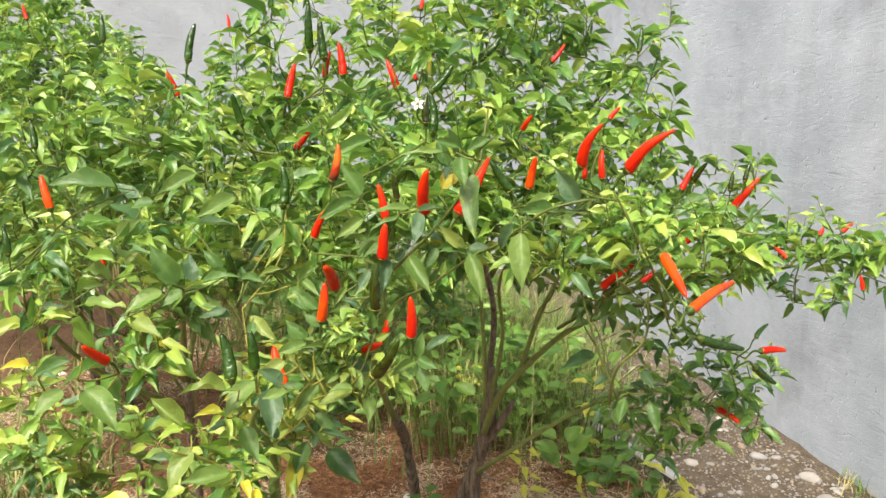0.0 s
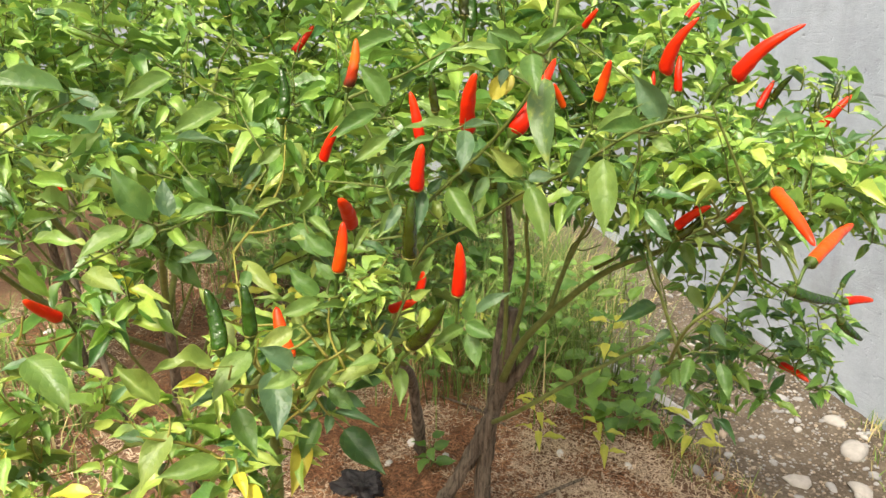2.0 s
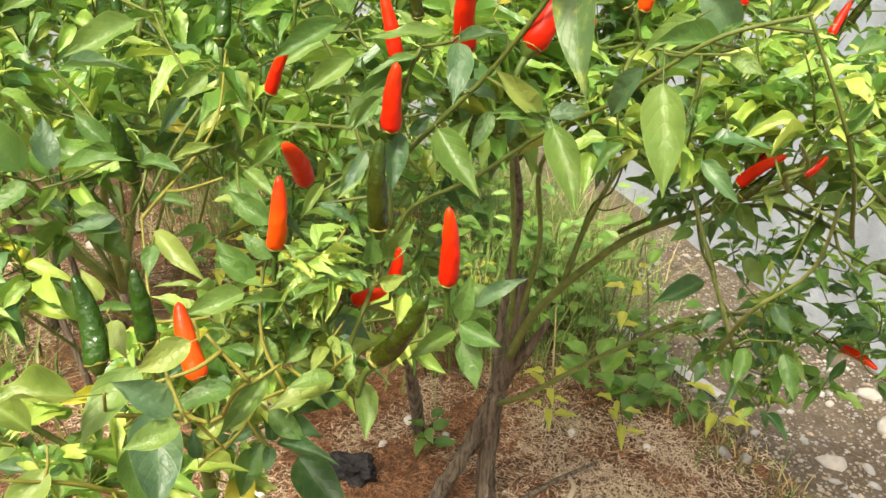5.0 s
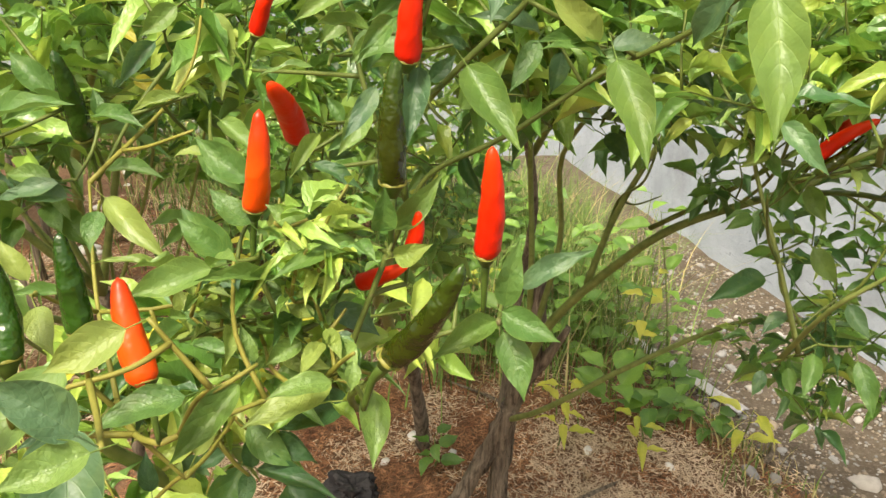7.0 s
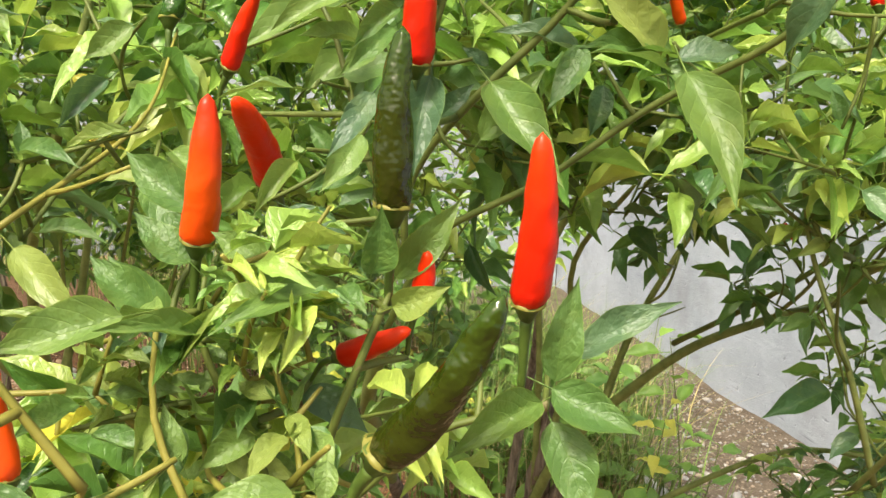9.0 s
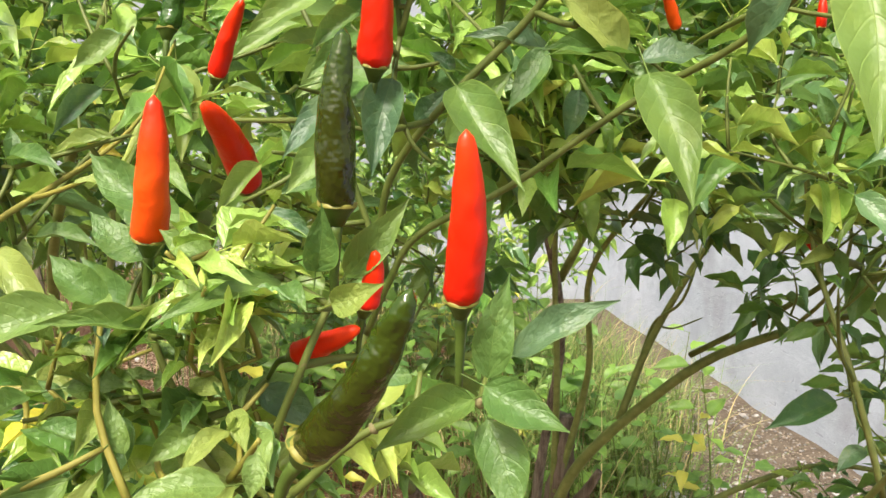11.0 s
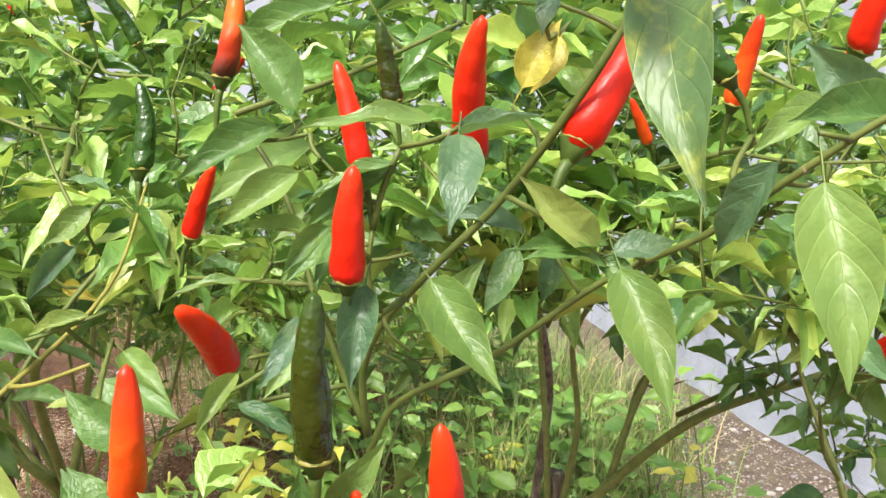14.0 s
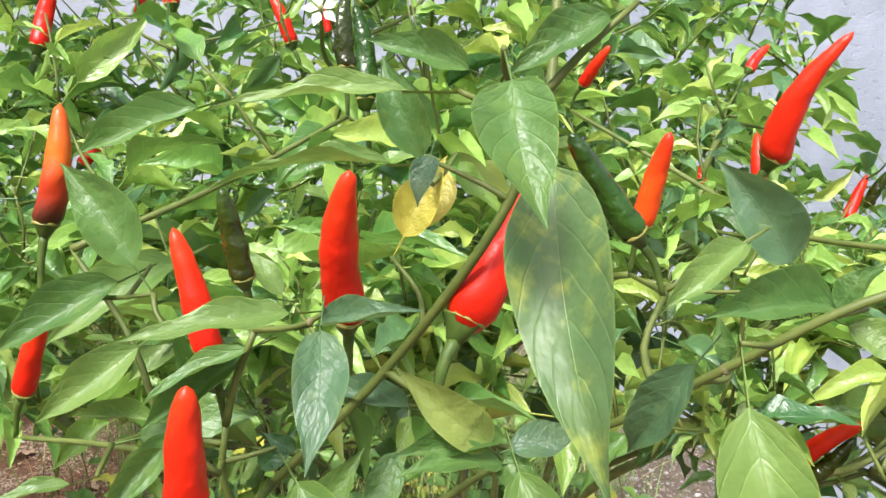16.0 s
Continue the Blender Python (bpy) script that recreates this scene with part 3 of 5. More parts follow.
def slab(name, a, b, thick, z0, z1, mat, label, wobble=0.004):
    """An upright wall from a to b, its seen face along the line, thickness behind it."""
    a, b = Vector((*a, 0)), Vector((*b, 0))
    way = unit(b - a)
    back = Vector((way.y, -way.x, 0)) * thick
    n, m = 40, 14
    verts, faces = [], []
    for j in range(m + 1):
        for i in range(n + 1):
            p = a.lerp(b, i / n)
            p.z = z0 + (z1 - z0) * j / m
            p += unit(back) * wobble * noise.noise(p * 1.7)
            verts.append(p)
    for j in range(m):
        for i in range(n):
            q = j * (n + 1) + i
            faces.append((q, q + n + 1, q + n + 2, q + 1))
    o = len(verts)
    for p in (a, b):
        for z in (z0, z1):
            verts.append(p + back + Vector((0, 0, z)))
    faces += [(o, o + 2, o + 3, o + 1), (0, o, o + 1, m * (n + 1)), (n, m * (n + 1) + n, o + 3, o + 2), (m * (n + 1), o + 1, o + 3, m * (n + 1) + n), (0, n, o + 2, o)]
    me = mesh_from(name, verts, faces, mat, smooth=False)
    return tagged(new(name, me), label, "wall", kind="structure")


# the plastered wall along the gravel strip, and the paler wall that closes the garden behind
slab("wall_east", (2.633, -1.86), (0.653, 5.21), 0.15, -0.2, 2.9, PLASTER, "rough grey cement plaster wall with trowel marks")
slab("wall_north", (0.648, 5.21), (-6.4, 4.6), 0.15, -0.2, 2.9, WHITEWASH, "pale plastered garden wall with faint stains")

# ---------------------------------------------------------------- the bushes
GREENS = {"mid": 5, "light": 3.6, "dark": 1.6, "blue": 1.4, "yellowgreen": 0.6, "yellow": 0.02}
FRESH = {"mid": 4, "light": 4.4, "dark": 0.9, "blue": 1.3, "yellowgreen": 1.2, "yellow": 0.03}
SUNNY = {"mid": 3.2, "light": 4.6, "dark": 0.5, "blue": 1.5, "yellowgreen": 1.7, "yellow": 0.03}
LIMY = {"mid": 2.6, "light": 4, "dark": 0.5, "blue": 0.8, "yellowgreen": 5.0, "yellow": 0.9}


def clear(p):
    """Room kept free in front of the hanging fruit."""
    if p.y < 0.86:
        return False
    if p.y < 1.0 and p.z > 0.985 or -0.26 < p.x < 0.27 and p.y < 1.14 and p.z > 0.985:
        return False
    # the bare, twiggy room under the crowns
    if 1.2 < p.y < 2.2 and -0.60 < p.x < 0.36 and p.z < 1.285 - 0.25 * (p.y - 0.457) + 0.13 * noise.noise(p * 4.5) and noise.noise(p * 9) < 0.20:
        return False
    return True


right = Plant("broad chili bush with red peppers on a grey forked trunk", (0.10, 1.86), 3)
right.stem([(0.10, 1.86, 0.10), (0.095, 1.87, 0.25), (0.11, 1.86, 0.42), (0.135, 1.80, 0.60), (0.138, 1.79, 0.72)], 0.019, 0.013, BARK, "trunk", 16, 0.95, "weathered grey split trunk")
right.stem([(-0.03, 1.87, 0.12), (0.02, 1.87, 0.22), (0.08, 1.87, 0.34), (0.11, 1.85, 0.44)], 0.015, 0.018, BARK, "trunk", 12, 0.8, "leaning grey dead stem")
right.stem([(0.13, 1.82, 0.52), (0.165, 1.80, 0.58), (0.19, 1.78, 0.64)], 0.016, 0.005, BARK, "stub", 8, 0.5)
right.stem([(0.125, 1.80, 0.55), (0.155, 1.74, 0.67), (0.225, 1.69, 0.78), (0.30, 1.64, 0.87), (0.42, 1.59, 0.94), (0.56, 1.57, 1.00), (0.72, 1.56, 1.03)], 0.0085, 0.004)
right.stem([(0.20, 1.71, 0.75), (0.228, 1.71, 0.85), (0.260, 1.69, 0.94), (0.295, 1.65, 1.03), (0.36, 1.50, 1.20)], 0.0055, 0.003)
right.stem([(0.128, 1.80, 0.58), (0.120, 1.77, 0.78), (0.108, 1.76, 0.93), (0.10, 1.72, 1.04), (0.09, 1.62, 1.2)], 0.006, 0.003)
right.stem([(0.13, 1.79, 0.60), (0.16, 1.75, 0.80), (0.15, 1.72, 0.95), (0.20, 1.60, 1.08)], 0.006, 0.003)
right.stem([(0.11, 1.84, 0.42), (0.155, 1.714, 0.527), (0.279, 1.653, 0.651), (0.421, 1.631, 0.734), (0.533, 1.582, 0.749)], 0.006, 0.003)
right.stem([(0.388, 1.599, 0.927), (0.40, 1.40, 1.0), (0.36, 1.15, 1.06)], 0.004, 0.0025)
right.stem([(0.27, 1.651, 0.865), (0.35, 1.52, 0.98), (0.45, 1.45, 1.10)], 0.004, 0.0025)

back = Plant("tall chili bush with many upright green peppers", (0.13, 2.30), 5)
back.stem([(0.13, 2.30, 0.1), (0.15, 2.25, 0.45), (0.16, 2.12, 0.75), (0.10, 2.0, 1.0)], 0.012, 0.007, BARK, "trunk", 9, 0.3)
back.stem([(0.10, 2.0, 1.0), (-0.08, 1.75, 1.2), (-0.16, 1.5, 1.33)], 0.008, 0.003)
back.stem([(0.10, 2.0, 1.0), (0.05, 1.8, 1.25), (0.06, 1.5, 1.32)], 0.008, 0.003)
back.stem([(0.15, 2.1, 0.85), (0.25, 1.9, 1.15), (0.38, 1.75, 1.38)], 0.008, 0.003)

front = Plant("chili bush with bright red and dark green peppers", (-0.058, 2.15), 7)
front.stem([(-0.055, 2.16, 0.10), (-0.06, 2.08, 0.25), (-0.075, 2.0, 0.42), (-0.09, 1.85, 0.56)], 0.017, 0.012, BARK, "trunk", 9, 0.3, "grey bare stem")
front.stem([(-0.09, 1.85, 0.56), (-0.09, 1.6, 0.72), (-0.08, 1.35, 0.88), (-0.07, 1.16, 0.98), (-0.055, 1.095, 1.05)], 0.009, 0.004)
front.stem([(-0.055, 1.095, 1.05), (-0.042, 1.084, 1.082), (-0.027, 1.079, 1.108), (0.019, 1.064, 1.137), (0.068, 1.051, 1.176), (0.106, 1.025, 1.202), (0.131, 0.995, 1.231), (0.162, 0.974, 1.257), (0.21, 0.97, 1.27)], 0.0020, 0.0014)
front.stem([(-0.045, 1.09, 1.085), (-0.046, 1.083, 1.12), (-0.036, 1.076, 1.147), (-0.011, 1.061, 1.178), (0.024, 1.053, 1.215), (0.058, 1.027, 1.266), (0.077, 1.023, 1.302), (0.081, 1.026, 1.314), (0.09, 1.05, 1.37)], 0.0021, 0.0017)
front.stem([(-0.075, 1.16, 0.97), (-0.072, 1.03, 0.99), (-0.063, 0.96, 1.01), (-0.063, 0.922, 1.041), (-0.05, 0.915, 1.055), (-0.027, 0.915, 1.076), (0.006, 0.913, 1.087)], 0.0028, 0.0011)
front.stem([(-0.066, 0.96, 1.02), (-0.064, 0.935, 1.058), (-0.054, 0.936, 1.088), (-0.044, 0.942, 1.113)], 0.0018, 0.0014)
front.stem([(-0.07, 0.98, 1.005), (-0.086, 0.942, 1.045), (-0.10, 0.94, 1.075), (-0.109, 0.941, 1.099)], 0.0018, 0.0013)
front.stem([(-0.045, 1.09, 1.085), (-0.07, 1.10, 1.15), (-0.09, 1.12, 1.21), (-0.12, 1.14, 1.25)], 0.002, 0.0014)

low = Plant("low chili bush with limy yellowing leaves and green peppers", (-0.30, 1.42), 9)
low.twig_skin, low.curly = LIMY_TWIG, True
low.stem([(-0.30, 1.42, 0.12), (-0.24, 1.25, 0.40), (-0.20, 1.10, 0.64), (-0.192, 1.023, 0.81)], 0.011, 0.007, BARK, "trunk", 8, 0.25)
low.stem([(-0.192, 1.023, 0.81), (-0.187, 0.993, 0.927), (-0.20, 0.95, 0.99), (-0.18, 0.93, 1.03)], 0.006, 0.003)
low.stem([(-0.192, 1.023, 0.81), (-0.24, 0.95, 0.93), (-0.29, 0.90, 0.98)], 0.0035, 0.0010, LIMY_TWIG)
low.stem([(-0.195, 1.04, 0.78), (-0.33, 1.05, 0.90), (-0.415, 1.045, 0.95), (-0.50, 1.04, 0.99)], 0.0045, 0.0012)

left = Plant("bushy chili plant with scattered red and green peppers", (-0.62, 1.95), 11)
left.stem([(-0.62, 1.95, 0.1), (-0.60, 1.88, 0.4), (-0.56, 1.75, 0.7)], 0.014, 0.010, BARK, "trunk", 8, 0.3)
left.stem([(-0.56, 1.75, 0.7), (-0.48, 1.55, 0.95), (-0.36, 1.40, 1.15), (-0.32, 1.38, 1.25)], 0.008, 0.003)
left.stem([(-0.56, 1.75, 0.7), (-0.68, 1.6, 0.95), (-0.72, 1.45, 1.15)], 0.008, 0.003)
left.stem([(-0.58, 1.8, 0.6), (-0.62, 1.45, 0.85), (-0.60, 1.2, 1.05)], 0.007, 0.003)
left.stem([(-0.56, 1.75, 0.7), (-0.50, 1.75, 1.0), (-0.52, 1.65, 1.25)], 0.007, 0.003)

far_left = Plant("chili bush thick with pale green leaves", (-1.15, 2.6), 13)
far_left.stem([(-1.15, 2.6, 0.1), (-1.13, 2.5, 0.45), (-1.1, 2.35, 0.8)], 0.017, 0.010, BARK, "trunk", 8, 0.3)
far_left.stem([(-1.1, 2.35, 0.8), (-1.25, 2.1, 1.1), (-1.3, 2.0, 1.3)], 0.008, 0.003)
far_left.stem([(-1.1, 2.35, 0.8), (-0.95, 2.1, 1.1), (-0.9, 2.0, 1.3)], 0.008, 0.003)
behind = Plant("chili bush growing in front of the pale wall", (-0.35, 3.2), 15)
behind.stem([(-0.35, 3.2, 0.1), (-0.36, 3.1, 0.5), (-0.40, 3.0, 0.9)], 0.016, 0.009, BARK, "trunk", 8, 0.3)
behind.stem([(-0.40, 3.0, 0.9), (-0.55, 2.85, 1.15)], 0.008, 0.003)
behind.stem([(-0.38, 3.05, 0.7), (-0.2, 2.9, 1.1)], 0.008, 0.003)
corner = Plant("leafy chili bush at the far end of the bed", (-1.75, 3.4), 17)
corner.stem([(-1.75, 3.4, 0.1), (-1.74, 3.3, 0.6), (-1.72, 3.2, 1.0)], 0.018, 0.009, BARK, "trunk", 8, 0.3)


# peppers and leaves at the places where they hang
pepper(front, (-0.001, 0.905, 1.170), (-0.001, 0.916, 1.117), "red")
pepper(front, (-0.102, 0.938, 1.176), (-0.109, 0.945, 1.126), "orange")
pepper(front, (-0.035, 0.994, 1.234), (-0.040, 1.002, 1.187), "red", 1.22)
pepper(front, (-0.115, 1.021, 1.172), (-0.109, 1.065, 1.131), "red", 1.15)
pepper(front, (-0.042, 0.943, 1.199), (-0.044, 0.943, 1.140), "dark", 0.92)
pepper(front, (-0.012, 0.870, 1.133), (-0.042, 0.887, 1.081), "dark", 0.82)
pepper(low, (-0.155, 0.893, 1.114), (-0.142, 0.876, 1.073), "orange", 1.32)
pepper(front, (-0.032, 0.953, 1.125), (-0.036, 0.955, 1.103), "red")
pepper(front, (-0.037, 0.952, 1.097), (-0.063, 0.963, 1.082), "red", 1.15)
pepper(front, (-0.127, 1.121, 1.224), (-0.147, 1.134, 1.183), "red")
pepper(front, (0.014, 1.047, 1.292), (0.010, 1.071, 1.230), "red", 1.08)
pepper(front, (-0.048, 1.044, 1.274), (-0.038, 1.040, 1.228), "red")
pepper(front, (0.093, 1.070, 1.305), (0.052, 1.037, 1.236), "bigred", 1.25)
pepper(front, (-0.105, 1.106, 1.317), (-0.114, 1.100, 1.267), "ripening")
pepper(front, (0.008, 1.243, 1.377), (0.007, 1.234, 1.331), "dark")
pepper(front, (0.093, 1.048, 1.303), (0.119, 1.049, 1.264), "green")
pepper(front, (0.158, 1.125, 1.298), (0.151, 1.142, 1.252), "orange")
pepper(front, (0.117, 1.245, 1.256), (0.133, 1.261, 1.225), "orange")
pepper(right, (0.320, 1.043, 1.343), (0.271, 1.074, 1.287), "bigred", 1.12)
pepper(right, (0.248, 1.135, 1.342), (0.226, 1.164, 1.280), "bigred", 1.15)
pepper(right, (0.431, 1.100, 1.131), (0.340, 0.994, 1.124), "orange", 0.92)
pepper(right, (0.325, 0.960, 1.153), (0.318, 1.050, 1.181), "orange", 0.95)
pepper(right, (0.600, 1.488, 1.213), (0.559, 1.494, 1.156), "red")
pepper(left, (-0.515, 1.125, 1.271), (-0.501, 1.114, 1.225), "orange")
pepper(low, (-0.401, 0.952, 1.090), (-0.388, 0.989, 1.055), "red")
pepper(right, (0.583, 1.421, 0.763), (0.556, 1.471, 0.768), "red")
pepper(low, (-0.215, 0.899, 1.127), (-0.202, 0.882, 1.077), "green", 1.20)
pepper(low, (-0.185, 0.910, 1.127), (-0.182, 0.909, 1.078), "green", 1.15)
pepper(left, (-0.207, 1.231, 1.270), (-0.206, 1.216, 1.211), "green")
pepper(front, (-0.028, 1.031, 1.289), (-0.023, 1.035, 1.256), "dark")
pepper(left, (-0.488, 1.570, 1.397), (-0.471, 1.578, 1.348), "red")
pepper(back, (-0.153, 1.483, 1.448), (-0.144, 1.469, 1.391), "red")
pepper(back, (-0.202, 1.480, 1.518), (-0.202, 1.479, 1.434), "green")
pepper(back, (-0.189, 1.514, 1.491), (-0.180, 1.496, 1.419), "green")
pepper(back, (-0.174, 1.531, 1.433), (-0.183, 1.519, 1.386), "red")
pepper(back, (-0.218, 1.422, 1.414), (-0.231, 1.407, 1.356), "red")
pepper(back, (-0.078, 1.579, 1.418), (-0.057, 1.566, 1.364), "red")
pepper(back, (-0.034, 1.629, 1.410), (-0.025, 1.622, 1.378), "red")
pepper(left, (-0.433, 1.592, 1.482), (-0.446, 1.575, 1.414), "green")
pepper(left, (-0.310, 1.358, 1.368), (-0.299, 1.366, 1.318), "green")
pepper(left, (-0.257, 1.299, 1.337), (-0.237, 1.310, 1.298), "green")
pepper(left, (-0.207, 1.496, 1.299), (-0.237, 1.487, 1.261), "red")
pepper(left, (-0.524, 1.389, 1.296), (-0.434, 1.366, 1.280), "lime")
pepper(left, (-0.635, 1.344, 1.326), (-0.626, 1.333, 1.282), "green")
pepper(left, (-0.600, 1.320, 1.312), (-0.586, 1.311, 1.276), "green")
pepper(left, (-0.525, 1.295, 1.127), (-0.514, 1.287, 1.097), "red")
pepper(left, (-0.252, 1.069, 1.180), (-0.252, 1.095, 1.120), "green")
pepper(left, (-0.342, 1.332, 1.267), (-0.337, 1.321, 1.221), "green")
pepper(far_left, (-0.739, 1.905, 1.510), (-0.734, 1.890, 1.452), "green")
pepper(far_left, (-0.791, 1.791, 1.471), (-0.767, 1.779, 1.422), "lime")
pepper(far_left, (-0.967, 2.012, 1.535), (-0.956, 2.003, 1.500), "red")
pepper(behind, (-0.513, 2.115, 1.518), (-0.509, 2.107, 1.484), "red")
pepper(left, (-0.511, 1.010, 1.225), (-0.504, 1.002, 1.190), "green")
pepper(back, (0.124, 1.385, 1.457), (0.084, 1.375, 1.419), "green")
pepper(back, (0.047, 1.323, 1.416), (0.014, 1.311, 1.374), "green")
pepper(back, (0.012, 1.290, 1.373), (0.016, 1.275, 1.312), "green")
pepper(back, (0.322, 1.706, 1.493), (0.313, 1.694, 1.446), "green")
pepper(back, (0.397, 1.599, 1.477), (0.391, 1.588, 1.432), "green")
pepper(back, (0.259, 1.652, 1.488), (0.245, 1.643, 1.452), "green")
pepper(back, (0.254, 1.590, 1.446), (0.229, 1.582, 1.413), "red")
pepper(back, (-0.011, 1.610, 1.535), (-0.014, 1.602, 1.507), "red")
pepper(right, (0.316, 1.360, 1.347), (0.298, 1.354, 1.328), "red")
pepper(right, (0.278, 1.292, 1.287), (0.278, 1.281, 1.242), "red")
pepper(right, (0.480, 1.487, 1.233), (0.457, 1.476, 1.191), "red")
pepper(right, (0.498, 1.469, 1.243), (0.478, 1.480, 1.206), "dark")
pepper(right, (0.163, 1.246, 1.343), (0.151, 1.264, 1.320), "red")
pepper(right, (0.439, 1.264, 1.166), (0.410, 1.278, 1.143), "red")
pepper(right, (0.348, 1.199, 1.120), (0.326, 1.195, 1.102), "red")
pepper(right, (0.644, 1.502, 1.081), (0.660, 1.478, 1.065), "red")
pepper(right, (0.816, 1.564, 1.114), (0.794, 1.559, 1.096), "red")
pepper(right, (0.736, 1.512, 1.117), (0.728, 1.508, 1.102), "red")
pepper(right, (0.804, 1.491, 1.031), (0.810, 1.484, 1.003), "red")
pepper(right, (0.550, 1.485, 1.223), (0.545, 1.477, 1.191), "dark")
pepper(right, (0.581, 1.490, 1.240), (0.571, 1.482, 1.206), "dark")
pepper(right, (0.507, 1.238, 0.981), (0.420, 1.194, 1.014), "green")
pepper(right, (0.635, 1.380, 0.924), (0.581, 1.360, 0.930), "red")
pepper(right, (0.601, 1.328, 0.883), (0.556, 1.316, 0.920), "green")
pepper(right, (0.595, 1.372, 0.976), (0.566, 1.347, 0.960), "green")
pepper(right, (0.303, 1.182, 1.125), (0.270, 1.201, 1.091), "red")
pepper(right, (0.338, 1.265, 1.116), (0.309, 1.257, 1.097), "red")
pepper(right, (0.299, 1.188, 1.112), (0.273, 1.197, 1.080), "dark")
pepper(right, (0.362, 1.588, 1.035), (0.376, 1.580, 1.016), "red")
pepper(right, (0.261, 1.345, 1.261), (0.260, 1.339, 1.233), "red")
leaf(front, (0.008, 0.910, 1.096), (0.013, 0.911, 1.127), 0.014, (0.01, -1.00, 0.03), "mid")
leaf(front, (0.016, 0.926, 1.098), (0.047, 0.925, 1.117), 0.012, (-0.35, -0.76, 0.55), "blue")
leaf(front, (0.007, 0.909, 1.094), (0.031, 0.898, 1.086), 0.017, (-0.20, -0.82, 0.53), "mid")
leaf(front, (0.004, 0.908, 1.090), (-0.023, 0.890, 1.080), 0.013, (0.20, -0.68, 0.70), "light")
leaf(front, (0.008, 0.912, 1.082), (0.017, 0.897, 1.057), 0.020, (0.04, -0.86, 0.51), "mid")
leaf(front, (-0.016, 0.923, 1.091), (-0.026, 0.920, 1.088), 0.008, (0.04, -0.79, 0.61), "mid")
leaf(front, (-0.050, 0.938, 1.120), (-0.047, 0.932, 1.143), 0.013, (0.22, -0.94, -0.26), "mid")
leaf(front, (-0.043, 0.957, 1.114), (-0.022, 0.958, 1.142), 0.014, (-0.15, -0.98, 0.14), "light")
leaf(front, (-0.042, 0.924, 1.113), (-0.025, 0.918, 1.122), 0.013, (-0.36, -0.93, 0.10), "yellowgreen")
leaf(front, (-0.059, 0.936, 1.116), (-0.050, 0.925, 1.110), 0.009, (-0.11, -0.55, 0.83), "mid")
leaf(front, (-0.060, 0.938, 1.115), (-0.094, 0.908, 1.107), 0.014, (0.36, -0.60, 0.72), "light")
leaf(front, (-0.128, 0.951, 1.101), (-0.148, 0.954, 1.118), 0.017, (0.35, -0.78, 0.52), "mid")
leaf(front, (-0.099, 0.922, 1.102), (-0.125, 0.902, 1.109), 0.009, (0.51, -0.39, 0.77), "light")
leaf(front, (-0.068, 0.896, 1.064), (-0.094, 0.884, 1.062), 0.013, (0.19, -0.61, 0.77), "light")
leaf(front, (-0.112, 0.926, 1.071), (-0.113, 0.912, 1.052), 0.011, (0.39, -0.74, 0.54), "mid")
leaf(front, (-0.087, 0.931, 1.065), (-0.103, 0.923, 1.056), 0.012, (0.08, -0.83, 0.55), "light")
leaf(front, (-0.134, 0.915, 1.071), (-0.109, 0.910, 1.066), 0.010, (0.11, -0.45, 0.89), "mid")
leaf(front, (-0.067, 0.916, 1.063), (-0.060, 0.909, 1.054), 0.007, (0.23, -0.72, 0.65), "light")
leaf(front, (-0.009, 1.032, 1.182), (0.020, 1.004, 1.143), 0.026, (-0.06, -0.83, 0.55), "light")
leaf(front, (0.069, 1.017, 1.189), (0.082, 0.983, 1.141), 0.025, (-0.23, -0.82, 0.53), "light")
leaf(front, (0.127, 0.969, 1.229), (0.127, 0.942, 1.167), 0.029, (-0.40, -0.84, 0.37), "light")
leaf(front, (0.070, 0.967, 1.299), (0.074, 0.923, 1.229), 0.029, (-0.30, -0.82, 0.49), "spotted")
leaf(front, (0.056, 0.947, 1.321), (0.060, 0.926, 1.291), 0.023, (-0.23, -0.80, 0.55), "mid")
leaf(front, (0.034, 1.005, 1.319), (-0.022, 1.003, 1.315), 0.012, (-0.03, -0.71, 0.71), "light")
leaf(front, (0.029, 1.031, 1.295), (-0.027, 1.019, 1.290), 0.012, (0.05, -0.53, 0.85), "light")
leaf(front, (-0.006, 1.016, 1.249), (-0.055, 0.997, 1.247), 0.015, (0.21, -0.62, 0.75), "light")
leaf(front, (0.004, 1.012, 1.244), (0.000, 0.981, 1.211), 0.020, (0.12, -0.72, 0.69), "blue")
leaf(front, (0.003, 1.023, 1.243), (0.036, 1.006, 1.251), 0.014, (-0.44, -0.58, 0.69), "blue")
leaf(front, (0.042, 1.031, 1.298), (0.037, 1.023, 1.282), 0.016, (-0.05, -0.89, 0.46), "blue")
leaf(front, (0.053, 1.010, 1.325), (0.023, 1.008, 1.334), 0.013, (0.18, -0.86, 0.47), "mid")
leaf(front, (0.041, 1.071, 1.294), (0.028, 1.079, 1.331), 0.020, (-0.05, -0.98, 0.20), "mid")
leaf(front, (0.060, 1.024, 1.195), (0.029, 1.022, 1.226), 0.018, (0.31, -0.91, 0.27), "yellowgreen")
leaf(front, (0.064, 1.023, 1.189), (0.027, 1.006, 1.194), 0.015, (0.33, -0.51, 0.80), "mid")
leaf(front, (0.067, 1.024, 1.194), (0.093, 1.028, 1.198), 0.016, (-0.02, -0.62, 0.79), "blue")
leaf(front, (0.120, 0.992, 1.234), (0.106, 1.011, 1.198), 0.018, (-0.82, -0.57, 0.02), "blue")
